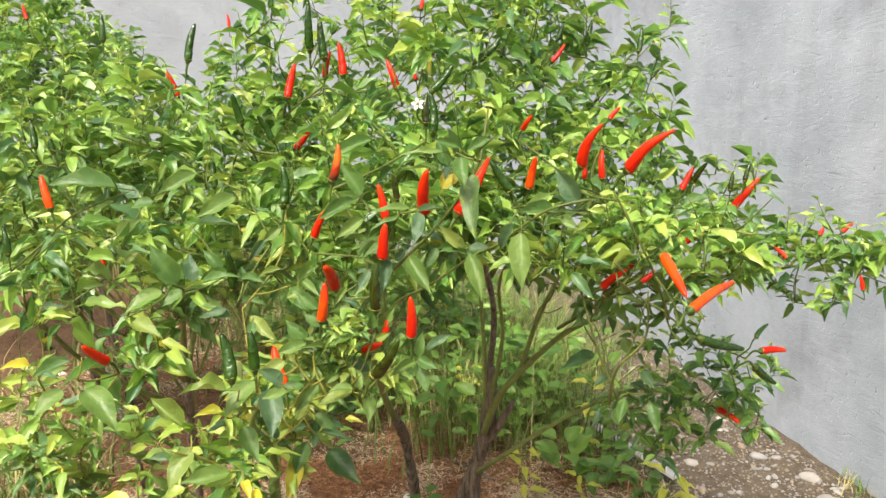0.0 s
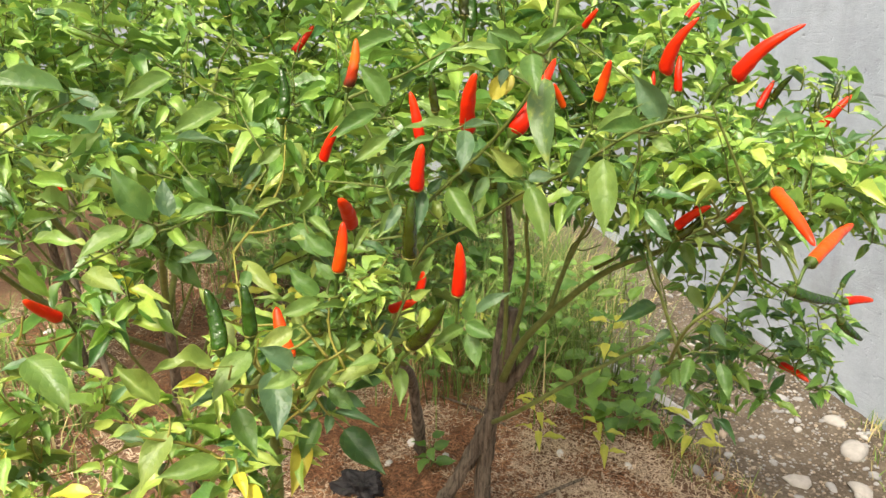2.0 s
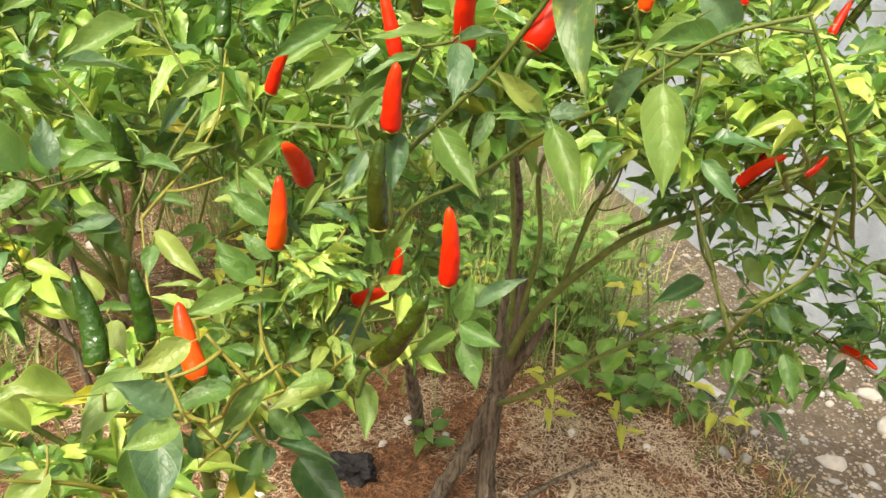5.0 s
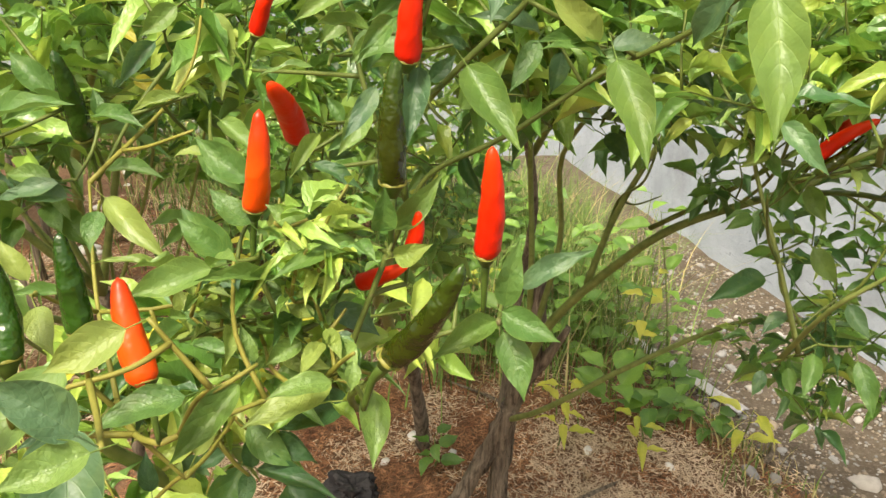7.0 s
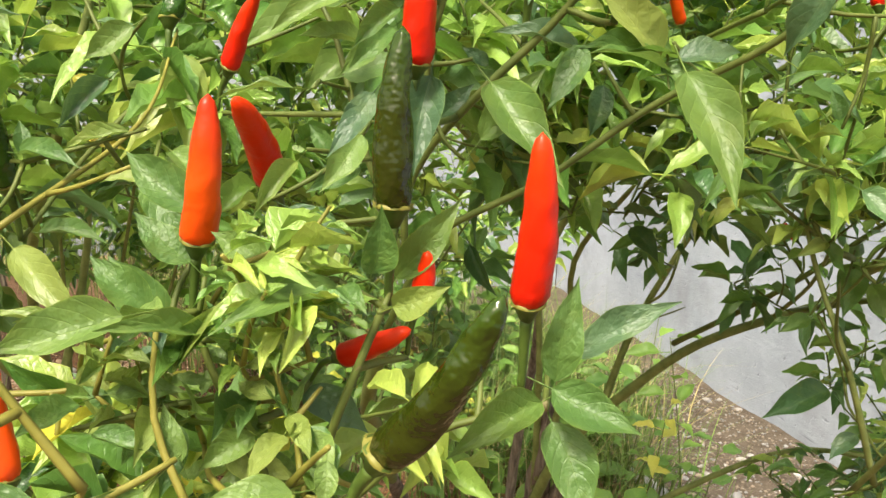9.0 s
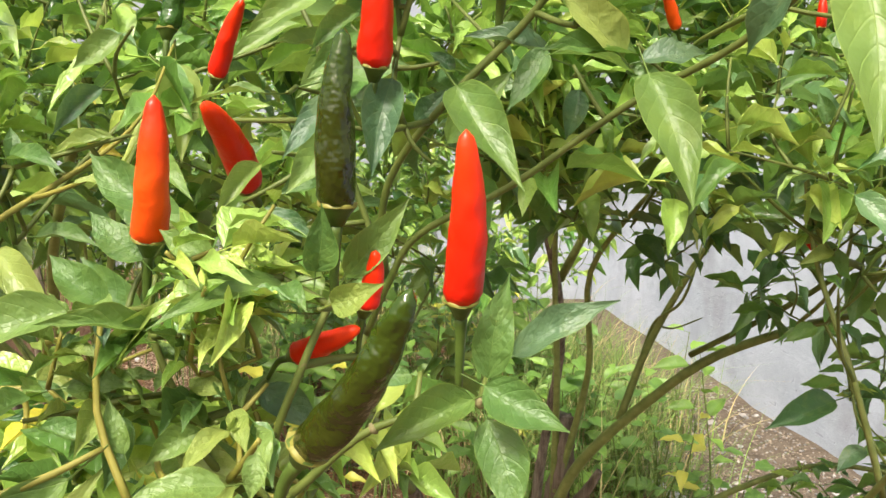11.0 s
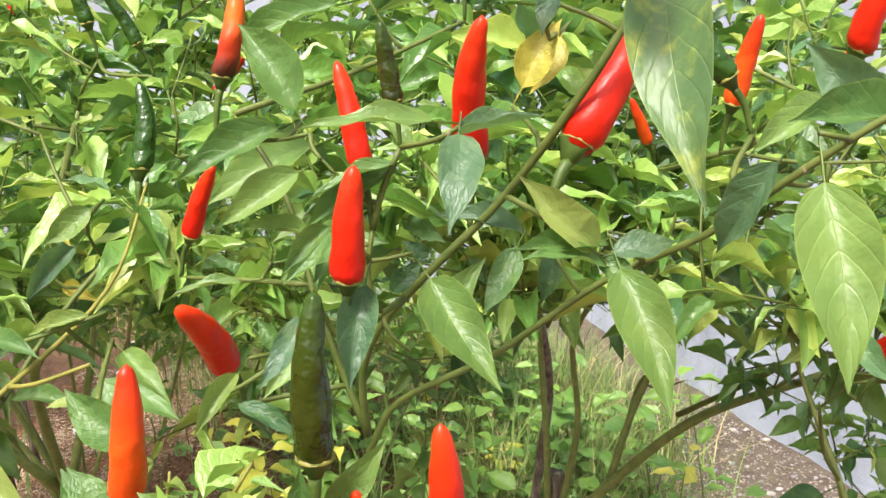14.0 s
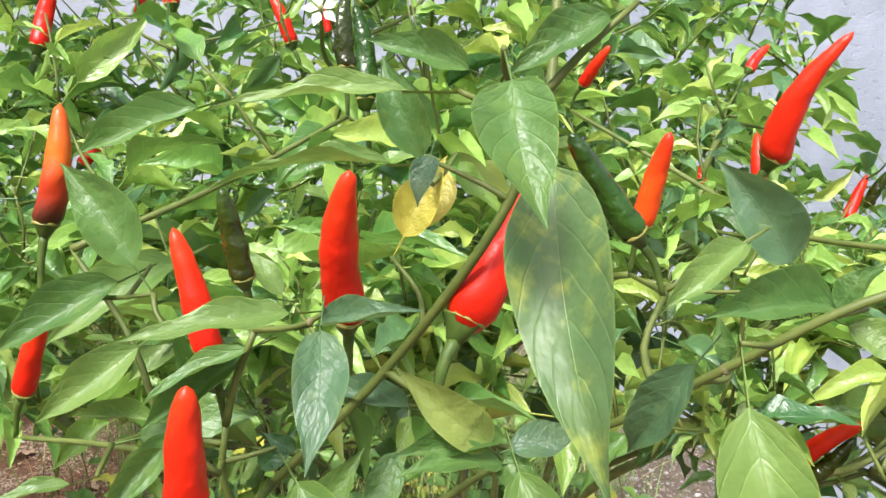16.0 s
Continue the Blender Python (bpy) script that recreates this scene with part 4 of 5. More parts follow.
leaf(front, (0.216, 1.118, 1.236), (0.184, 1.130, 1.282), 0.032, (-0.22, -0.97, 0.09), "blue")
leaf(front, (0.171, 1.003, 1.247), (0.125, 0.994, 1.248), 0.018, (0.15, -0.63, 0.76), "mid")
leaf(front, (-0.074, 1.081, 1.253), (-0.101, 1.091, 1.292), 0.025, (0.23, -0.90, 0.38), "mid")
leaf(front, (-0.085, 1.095, 1.244), (-0.130, 1.079, 1.221), 0.021, (0.01, -0.81, 0.58), "mid")
leaf(front, (-0.070, 1.065, 1.225), (-0.105, 1.053, 1.202), 0.018, (0.01, -0.89, 0.46), "light")
leaf(front, (-0.023, 1.037, 1.231), (-0.061, 1.026, 1.213), 0.011, (-0.15, -0.68, 0.72), "mid")
leaf(front, (-0.060, 1.038, 1.195), (-0.072, 1.026, 1.183), 0.012, (0.22, -0.81, 0.55), "light")
leaf(front, (-0.077, 1.078, 1.182), (-0.032, 1.076, 1.189), 0.025, (-0.13, -0.75, 0.64), "mid")
leaf(front, (0.033, 1.062, 1.196), (-0.006, 1.066, 1.204), 0.014, (0.10, -0.57, 0.81), "blue")
leaf(front, (0.050, 1.089, 1.182), (0.044, 1.085, 1.158), 0.018, (-0.16, -0.96, 0.21), "dark")
leaf(front, (-0.069, 1.195, 1.313), (-0.130, 1.184, 1.290), 0.021, (-0.11, -0.76, 0.64), "mid")
leaf(front, (0.173, 1.074, 1.255), (0.134, 1.062, 1.231), 0.016, (-0.23, -0.67, 0.71), "light")
leaf(front, (0.089, 0.984, 1.338), (0.061, 0.983, 1.323), 0.014, (-0.24, -0.84, 0.50), "mid")
leaf(front, (0.053, 1.099, 1.286), (0.038, 1.095, 1.260), 0.021, (-0.08, -0.98, 0.20), "yellow")
leaf(front, (0.187, 1.127, 1.168), (0.182, 1.131, 1.184), 0.017, (-0.19, -0.97, 0.16), "mid")
leaf(front, (-0.045, 1.053, 1.222), (-0.030, 1.053, 1.230), 0.010, (-0.27, -0.78, 0.56), "mid")
leaf(front, (0.170, 1.001, 1.247), (0.180, 0.993, 1.263), 0.014, (-0.82, -0.50, 0.28), "mid")
leaf(front, (0.179, 1.009, 1.239), (0.198, 0.996, 1.230), 0.017, (-0.22, -0.74, 0.63), "light")
leaf(front, (0.139, 1.010, 1.228), (0.136, 1.013, 1.243), 0.008, (-0.25, -0.96, 0.15), "mid")
leaf(front, (0.063, 1.028, 1.191), (0.079, 1.014, 1.176), 0.018, (-0.06, -0.76, 0.65), "mid")
leaf(front, (-0.021, 1.114, 1.231), (-0.045, 1.120, 1.252), 0.014, (0.28, -0.79, 0.55), "light")
leaf(front, (-0.030, 1.081, 1.164), (-0.015, 1.083, 1.180), 0.019, (-0.26, -0.90, 0.36), "dark")
leaf(front, (-0.012, 1.037, 1.157), (0.014, 1.042, 1.188), 0.017, (-0.24, -0.91, 0.33), "light")
leaf(front, (-0.034, 1.012, 1.184), (-0.039, 0.995, 1.147), 0.018, (0.13, -0.91, 0.40), "blue")
leaf(front, (-0.047, 1.006, 1.209), (-0.063, 0.993, 1.193), 0.009, (0.14, -0.84, 0.53), "mid")
leaf(front, (-0.010, 1.043, 1.189), (-0.021, 1.044, 1.196), 0.014, (0.21, -0.84, 0.50), "dark")
leaf(front, (-0.055, 0.990, 1.177), (-0.070, 0.976, 1.154), 0.012, (0.15, -0.87, 0.46), "blue")
leaf(front, (-0.025, 1.040, 1.229), (-0.062, 1.036, 1.204), 0.014, (-0.21, -0.85, 0.48), "mid")
leaf(front, (0.033, 1.077, 1.262), (0.051, 1.083, 1.292), 0.020, (-0.09, -0.97, 0.23), "yellow")
leaf(low, (-0.071, 0.915, 1.055), (-0.107, 0.890, 1.044), 0.020, (0.19, -0.61, 0.77), "yellowgreen")
leaf(low, (-0.053, 0.930, 1.038), (-0.051, 0.901, 1.016), 0.017, (0.04, -0.60, 0.80), "light")
leaf(low, (-0.067, 0.955, 1.017), (-0.106, 0.941, 1.008), 0.024, (-0.01, -0.50, 0.86), "dark")
leaf(low, (-0.114, 0.843, 1.089), (-0.144, 0.829, 1.081), 0.016, (0.07, -0.63, 0.78), "mid")
leaf(low, (-0.132, 0.842, 1.117), (-0.158, 0.832, 1.105), 0.019, (0.03, -0.81, 0.58), "yellowgreen")
leaf(low, (-0.215, 1.028, 1.103), (-0.175, 1.007, 1.074), 0.017, (0.12, -0.71, 0.69), "yellowgreen")
leaf(low, (-0.138, 0.998, 1.078), (-0.164, 1.008, 1.105), 0.023, (0.24, -0.81, 0.53), "mid")
leaf(low, (-0.122, 0.914, 1.110), (-0.155, 0.900, 1.102), 0.017, (0.11, -0.68, 0.72), "light")
leaf(low, (-0.162, 0.965, 1.045), (-0.125, 0.954, 1.045), 0.012, (-0.09, -0.34, 0.94), "yellowgreen")
leaf(low, (-0.153, 0.956, 1.079), (-0.147, 0.949, 1.059), 0.012, (0.34, -0.84, 0.42), "yellowgreen")
leaf(low, (-0.102, 0.946, 1.052), (-0.076, 0.943, 1.044), 0.015, (0.11, -0.75, 0.65), "yellowgreen")
leaf(low, (-0.137, 1.009, 0.962), (-0.134, 0.993, 0.947), 0.016, (0.18, -0.66, 0.73), "dark")
leaf(low, (-0.122, 1.008, 0.957), (-0.094, 0.994, 0.948), 0.016, (-0.00, -0.56, 0.83), "dark")
leaf(low, (-0.198, 1.209, 1.191), (-0.185, 1.177, 1.132), 0.031, (0.22, -0.84, 0.50), "yellowgreen")
leaf(low, (-0.134, 0.902, 1.019), (-0.114, 0.916, 1.057), 0.014, (-0.04, -0.93, 0.36), "yellowgreen")
leaf(low, (-0.078, 0.951, 1.037), (-0.092, 0.956, 1.051), 0.016, (0.29, -0.77, 0.57), "light")
leaf(low, (-0.159, 1.039, 1.134), (-0.138, 1.030, 1.109), 0.026, (0.27, -0.81, 0.51), "mid")
leaf(low, (-0.113, 0.994, 0.931), (-0.069, 0.961, 0.902), 0.042, (0.00, -0.65, 0.76), "dark")
leaf(low, (-0.154, 0.992, 0.924), (-0.163, 0.953, 0.880), 0.025, (0.16, -0.76, 0.64), "yellow")
leaf(low, (-0.141, 0.998, 0.941), (-0.154, 0.974, 0.906), 0.024, (0.08, -0.83, 0.55), "mid")
leaf(left, (-0.392, 1.073, 1.263), (-0.468, 1.053, 1.269), 0.035, (0.19, -0.47, 0.86), "mid")
leaf(low, (-0.177, 0.880, 1.078), (-0.201, 0.847, 1.047), 0.026, (0.17, -0.73, 0.66), "light")
leaf(low, (-0.144, 0.812, 1.096), (-0.135, 0.777, 1.061), 0.028, (0.17, -0.67, 0.72), "blue")
leaf(low, (-0.195, 0.840, 1.084), (-0.240, 0.820, 1.086), 0.024, (0.28, -0.55, 0.79), "yellowgreen")
leaf(low, (-0.280, 0.934, 0.993), (-0.320, 0.947, 1.024), 0.024, (0.33, -0.65, 0.68), "yellowgreen")
leaf(low, (-0.080, 0.951, 1.042), (-0.107, 0.925, 1.029), 0.024, (0.20, -0.59, 0.78), "light")
leaf(low, (-0.270, 0.925, 0.970), (-0.286, 0.889, 0.932), 0.029, (0.21, -0.75, 0.63), "yellowgreen")
leaf(low, (-0.221, 0.914, 0.944), (-0.272, 0.892, 0.942), 0.024, (0.19, -0.53, 0.83), "light")
leaf(low, (-0.193, 0.889, 1.017), (-0.172, 0.865, 0.985), 0.025, (0.24, -0.70, 0.68), "mid")
leaf(low, (-0.119, 0.939, 1.010), (-0.094, 0.932, 0.992), 0.024, (0.25, -0.72, 0.64), "mid")
leaf(low, (-0.386, 0.916, 1.049), (-0.341, 0.886, 1.011), 0.036, (0.20, -0.65, 0.73), "light")
leaf(low, (-0.412, 0.916, 1.049), (-0.435, 0.889, 1.026), 0.030, (0.29, -0.76, 0.59), "light")
leaf(low, (-0.402, 0.924, 1.082), (-0.446, 0.919, 1.064), 0.020, (-0.23, -0.65, 0.73), "mid")
leaf(left, (-0.263, 1.085, 1.150), (-0.290, 1.094, 1.174), 0.019, (0.23, -0.78, 0.58), "mid")
leaf(left, (-0.251, 1.083, 1.146), (-0.293, 1.079, 1.135), 0.013, (-0.13, -0.67, 0.73), "mid")
leaf(left, (-0.238, 1.080, 1.139), (-0.203, 1.068, 1.134), 0.015, (-0.11, -0.60, 0.79), "mid")
leaf(left, (-0.235, 1.080, 1.139), (-0.239, 1.086, 1.154), 0.015, (0.36, -0.83, 0.42), "mid")
leaf(left, (-0.249, 1.045, 1.106), (-0.286, 1.041, 1.096), 0.015, (-0.10, -0.75, 0.65), "blue")
leaf(left, (-0.219, 1.148, 1.175), (-0.238, 1.127, 1.149), 0.014, (0.28, -0.84, 0.47), "blue")
leaf(left, (-0.188, 1.106, 1.203), (-0.210, 1.099, 1.186), 0.016, (0.06, -0.95, 0.31), "light")
leaf(left, (-0.259, 1.209, 1.139), (-0.230, 1.195, 1.131), 0.012, (-0.19, -0.75, 0.63), "yellow")
leaf(left, (-0.272, 1.224, 1.175), (-0.258, 1.219, 1.163), 0.011, (0.18, -0.83, 0.52), "yellow")
leaf(left, (-0.184, 1.085, 1.151), (-0.214, 1.081, 1.142), 0.010, (-0.13, -0.68, 0.72), "yellowgreen")
leaf(front, (-0.116, 0.970, 1.133), (-0.143, 0.978, 1.152), 0.018, (0.13, -0.85, 0.51), "mid")
leaf(front, (-0.145, 0.995, 1.140), (-0.161, 0.994, 1.138), 0.006, (-0.07, -0.61, 0.79), "yellowgreen")
leaf(front, (-0.148, 1.040, 1.147), (-0.122, 1.023, 1.130), 0.015, (0.07, -0.64, 0.77), "light")
leaf(front, (-0.111, 0.944, 1.120), (-0.130, 0.949, 1.135), 0.016, (0.18, -0.81, 0.55), "mid")
leaf(low, (-0.200, 0.983, 1.111), (-0.199, 0.966, 1.095), 0.015, (0.36, -0.63, 0.70), "mid")
leaf(front, (-0.096, 1.052, 1.176), (-0.127, 1.039, 1.170), 0.010, (0.04, -0.52, 0.85), "light")
leaf(front, (-0.051, 1.031, 1.203), (-0.067, 1.012, 1.185), 0.012, (0.17, -0.78, 0.61), "mid")
leaf(front, (-0.064, 1.060, 1.196), (-0.095, 1.061, 1.199), 0.006, (0.07, -0.52, 0.85), "light")
leaf(front, (-0.064, 1.034, 1.158), (-0.078, 1.014, 1.136), 0.016, (0.19, -0.79, 0.58), "light")
leaf(front, (-0.079, 1.041, 1.147), (-0.088, 1.046, 1.160), 0.012, (0.11, -0.89, 0.44), "mid")
leaf(front, (-0.066, 1.050, 1.143), (-0.087, 1.035, 1.132), 0.014, (0.21, -0.75, 0.63), "mid")
leaf(front, (-0.087, 1.008, 1.148), (-0.100, 0.990, 1.129), 0.009, (0.17, -0.76, 0.62), "yellowgreen")
leaf(front, (-0.095, 1.032, 1.125), (-0.067, 1.026, 1.111), 0.010, (0.25, -0.64, 0.73), "dark")
leaf(front, (-0.083, 0.934, 1.123), (-0.101, 0.937, 1.132), 0.012, (0.16, -0.76, 0.63), "light")
leaf(low, (-0.225, 0.951, 1.085), (-0.239, 0.958, 1.103), 0.012, (0.37, -0.71, 0.60), "yellowgreen")
leaf(low, (-0.205, 0.949, 1.079), (-0.233, 0.948, 1.078), 0.008, (-0.02, -0.51, 0.86), "mid")
leaf(low, (-0.211, 0.928, 1.082), (-0.197, 0.911, 1.066), 0.016, (0.21, -0.55, 0.81), "yellowgreen")
leaf(low, (-0.159, 0.954, 1.093), (-0.190, 0.945, 1.097), 0.008, (0.25, -0.51, 0.82), "yellowgreen")
leaf(front, (-0.118, 0.927, 1.105), (-0.111, 0.913, 1.099), 0.008, (0.00, -0.42, 0.91), "blue")
leaf(low, (-0.105, 0.911, 1.065), (-0.112, 0.917, 1.081), 0.008, (0.29, -0.84, 0.46), "light")
leaf(low, (-0.077, 0.965, 1.067), (-0.053, 0.960, 1.054), 0.021, (0.15, -0.79, 0.59), "blue")
leaf(low, (-0.058, 0.894, 1.076), (-0.059, 0.889, 1.064), 0.007, (0.08, -0.93, 0.37), "light")
leaf(low, (-0.102, 0.872, 1.077), (-0.126, 0.852, 1.053), 0.015, (0.05, -0.78, 0.62), "light")
leaf(low, (-0.121, 0.776, 1.118), (-0.143, 0.772, 1.136), 0.020, (0.54, -0.64, 0.55), "blue")
leaf(low, (-0.117, 0.774, 1.114), (-0.138, 0.762, 1.110), 0.015, (0.16, -0.56, 0.81), "light")
leaf(low, (-0.117, 0.934, 0.989), (-0.116, 0.941, 1.007), 0.012, (0.20, -0.91, 0.35), "dark")
leaf(low, (-0.110, 0.940, 1.003), (-0.085, 0.936, 0.993), 0.014, (0.21, -0.63, 0.75), "dark")
leaf(low, (-0.119, 0.933, 0.986), (-0.120, 0.918, 0.974), 0.017, (0.20, -0.62, 0.76), "dark")
leaf(low, (-0.114, 0.934, 0.988), (-0.072, 0.920, 0.981), 0.014, (-0.02, -0.48, 0.88), "dark")
leaf(low, (-0.130, 0.937, 0.996), (-0.147, 0.934, 0.989), 0.014, (-0.17, -0.72, 0.67), "dark")
leaf(low, (-0.162, 0.913, 0.989), (-0.165, 0.920, 1.007), 0.015, (0.37, -0.84, 0.40), "dark")
leaf(front, (0.027, 1.018, 1.198), (0.013, 1.008, 1.173), 0.014, (-0.07, -0.91, 0.40), "mid")
leaf(front, (0.066, 1.028, 1.197), (0.026, 1.017, 1.197), 0.012, (0.16, -0.61, 0.78), "mid")
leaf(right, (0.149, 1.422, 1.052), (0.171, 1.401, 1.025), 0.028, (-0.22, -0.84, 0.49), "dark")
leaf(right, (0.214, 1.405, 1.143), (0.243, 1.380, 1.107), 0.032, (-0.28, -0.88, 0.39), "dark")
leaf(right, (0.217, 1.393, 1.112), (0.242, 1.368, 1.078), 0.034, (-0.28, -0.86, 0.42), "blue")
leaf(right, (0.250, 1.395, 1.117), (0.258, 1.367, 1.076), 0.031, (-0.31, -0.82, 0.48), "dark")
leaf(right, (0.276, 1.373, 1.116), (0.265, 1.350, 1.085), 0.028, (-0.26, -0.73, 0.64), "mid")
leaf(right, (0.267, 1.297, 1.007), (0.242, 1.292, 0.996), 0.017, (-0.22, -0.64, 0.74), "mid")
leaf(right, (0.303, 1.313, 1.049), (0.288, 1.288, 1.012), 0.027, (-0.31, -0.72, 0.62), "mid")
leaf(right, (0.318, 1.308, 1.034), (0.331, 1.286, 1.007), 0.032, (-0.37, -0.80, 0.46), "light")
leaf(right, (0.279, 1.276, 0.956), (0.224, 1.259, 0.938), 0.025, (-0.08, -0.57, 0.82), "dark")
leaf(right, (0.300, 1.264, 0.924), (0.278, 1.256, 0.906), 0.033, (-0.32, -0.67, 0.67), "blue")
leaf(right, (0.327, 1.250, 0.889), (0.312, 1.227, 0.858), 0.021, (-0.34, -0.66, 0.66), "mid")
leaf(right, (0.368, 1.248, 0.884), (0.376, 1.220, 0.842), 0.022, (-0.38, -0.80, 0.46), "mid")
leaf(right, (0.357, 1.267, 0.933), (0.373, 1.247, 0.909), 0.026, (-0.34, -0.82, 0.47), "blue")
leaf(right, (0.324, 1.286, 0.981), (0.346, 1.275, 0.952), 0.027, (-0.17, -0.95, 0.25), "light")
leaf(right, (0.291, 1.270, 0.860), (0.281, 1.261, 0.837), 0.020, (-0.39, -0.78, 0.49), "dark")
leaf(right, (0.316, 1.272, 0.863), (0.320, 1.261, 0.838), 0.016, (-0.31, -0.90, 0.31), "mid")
leaf(left, (-0.263, 1.171, 1.233), (-0.312, 1.140, 1.209), 0.028, (0.10, -0.70, 0.71), "light")
leaf(left, (-0.322, 1.185, 1.264), (-0.371, 1.164, 1.239), 0.026, (-0.01, -0.77, 0.64), "light")
leaf(left, (-0.301, 1.117, 1.206), (-0.246, 1.106, 1.206), 0.019, (-0.12, -0.57, 0.81), "blue")
leaf(left, (-0.313, 1.047, 1.141), (-0.344, 1.048, 1.193), 0.035, (0.48, -0.83, 0.29), "mid")
leaf(left, (-0.311, 0.986, 1.150), (-0.347, 0.956, 1.128), 0.023, (0.22, -0.73, 0.65), "light")
leaf(left, (-0.291, 1.047, 1.143), (-0.299, 1.062, 1.178), 0.023, (0.34, -0.84, 0.43), "blue")
leaf(left, (-0.274, 1.027, 1.147), (-0.223, 1.020, 1.158), 0.019, (-0.25, -0.57, 0.79), "mid")
leaf(left, (-0.301, 1.025, 1.140), (-0.320, 1.007, 1.123), 0.022, (0.17, -0.78, 0.60), "mid")
leaf(left, (-0.257, 1.053, 1.106), (-0.284, 1.055, 1.108), 0.016, (0.03, -0.66, 0.75), "light")
leaf(left, (-0.247, 1.049, 1.096), (-0.278, 1.041, 1.102), 0.021, (0.28, -0.53, 0.80), "blue")
leaf(left, (-0.308, 0.886, 1.145), (-0.272, 0.870, 1.133), 0.024, (0.01, -0.57, 0.82), "yellowgreen")
leaf(left, (-0.090, 1.210, 1.228), (-0.150, 1.175, 1.195), 0.033, (-0.00, -0.70, 0.72), "light")
leaf(left, (-0.083, 1.199, 1.203), (-0.111, 1.176, 1.173), 0.029, (0.10, -0.83, 0.54), "light")
leaf(left, (-0.205, 1.223, 1.178), (-0.236, 1.218, 1.165), 0.019, (-0.11, -0.81, 0.58), "mid")
leaf(left, (-0.257, 1.133, 1.088), (-0.217, 1.130, 1.083), 0.016, (0.07, -0.56, 0.83), "mid")
leaf(left, (-0.177, 1.100, 1.117), (-0.141, 1.081, 1.098), 0.030, (-0.05, -0.76, 0.65), "mid")
leaf(left, (-0.417, 1.123, 1.190), (-0.381, 1.121, 1.212), 0.023, (-0.30, -0.86, 0.41), "light")
leaf(left, (-0.411, 1.193, 1.227), (-0.445, 1.202, 1.247), 0.025, (0.23, -0.68, 0.70), "blue")
leaf(left, (-0.388, 1.190, 1.222), (-0.422, 1.186, 1.211), 0.022, (-0.08, -0.83, 0.55), "mid")
leaf(left, (-0.406, 1.107, 1.152), (-0.385, 1.115, 1.172), 0.021, (-0.02, -0.92, 0.39), "yellowgreen")
leaf(right, (0.314, 1.253, 1.190), (0.345, 1.255, 1.198), 0.016, (-0.10, -0.71, 0.69), "yellowgreen")
leaf(right, (0.288, 1.233, 1.143), (0.321, 1.244, 1.169), 0.016, (-0.28, -0.71, 0.64), "yellowgreen")
leaf(right, (0.347, 1.265, 1.170), (0.367, 1.251, 1.137), 0.018, (-0.25, -0.94, 0.24), "yellowgreen")
leaf(right, (0.330, 1.253, 1.088), (0.380, 1.240, 1.085), 0.019, (-0.14, -0.71, 0.69), "light")
leaf(right, (0.364, 1.251, 1.083), (0.395, 1.263, 1.113), 0.019, (-0.30, -0.74, 0.61), "yellowgreen")
leaf(right, (0.299, 1.228, 1.130), (0.315, 1.212, 1.094), 0.017, (-0.24, -0.93, 0.29), "light")
leaf(right, (0.372, 1.258, 1.153), (0.388, 1.241, 1.113), 0.020, (-0.31, -0.92, 0.26), "light")
leaf(right, (0.279, 1.225, 1.070), (0.336, 1.219, 1.059), 0.025, (0.09, -0.61, 0.79), "light")
leaf(right, (0.231, 1.225, 1.200), (0.184, 1.219, 1.182), 0.020, (-0.19, -0.63, 0.75), "mid")
leaf(right, (0.419, 1.327, 1.192), (0.472, 1.332, 1.205), 0.027, (-0.15, -0.59, 0.80), "mid")
leaf(right, (0.446, 1.312, 1.156), (0.506, 1.309, 1.151), 0.028, (0.03, -0.62, 0.78), "light")

twig_rng = random.Random(41)
forks = [q.copy() for q in right.nodes if q.z > 0.74 and q.y < 1.75 and q.x < 0.42]
for _ in range(15):
    a = twig_rng.choice(forks)
    b = a + Vector((twig_rng.uniform(-0.13, 0.12), twig_rng.uniform(-0.20, 0.04), twig_rng.uniform(0.14, 0.28)))
    b.z = min(b.z, 1.17)
    jog = [Vector((twig_rng.uniform(-0.03, 0.03), twig_rng.uniform(-0.03, 0.03), twig_rng.uniform(-0.02, 0.02))) for _ in range(3)]
    m, n = a.lerp(b, 0.35) + jog[0], a.lerp(b, 0.7) + jog[1]
    right.stem([a, m, n, b], 0.0030, 0.0014, STEM, "branch", 6, 0.15)
    right.stem([m, m.lerp(n + jog[2] * 2, 0.5), n + jog[2] * 3 + Vector((0, 0, 0.04))], 0.0018, 0.0010, TWIG, "branch", 6, 0.15)
right.fill((0.40, 1.23, 1.13), (0.13, 0.10, 0.08), 44, {"light": 3, "yellowgreen": 2, "mid": 3}, 0.044, clear, 90, near=True)
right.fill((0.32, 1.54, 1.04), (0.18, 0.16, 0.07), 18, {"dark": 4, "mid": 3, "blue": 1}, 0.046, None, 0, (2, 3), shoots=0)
right.fill((0.27, 1.46, 1.165), (0.31, 0.36, 0.15), 125, SUNNY, 0.044, clear, 150)
right.fill((0.80, 1.58, 1.02), (0.16, 0.14, 0.10), 40, GREENS, 0.046, clear, 70)
right.fill((0.50, 1.52, 1.08), (0.10, 0.12, 0.09), 14, GREENS, 0.042, clear, 0)
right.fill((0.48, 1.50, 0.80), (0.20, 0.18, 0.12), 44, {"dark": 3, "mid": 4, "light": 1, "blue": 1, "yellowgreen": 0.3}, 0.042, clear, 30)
right.fill((0.64, 1.58, 1.20), (0.045, 0.06, 0.09), 3, GREENS, 0.046, clear, 0)
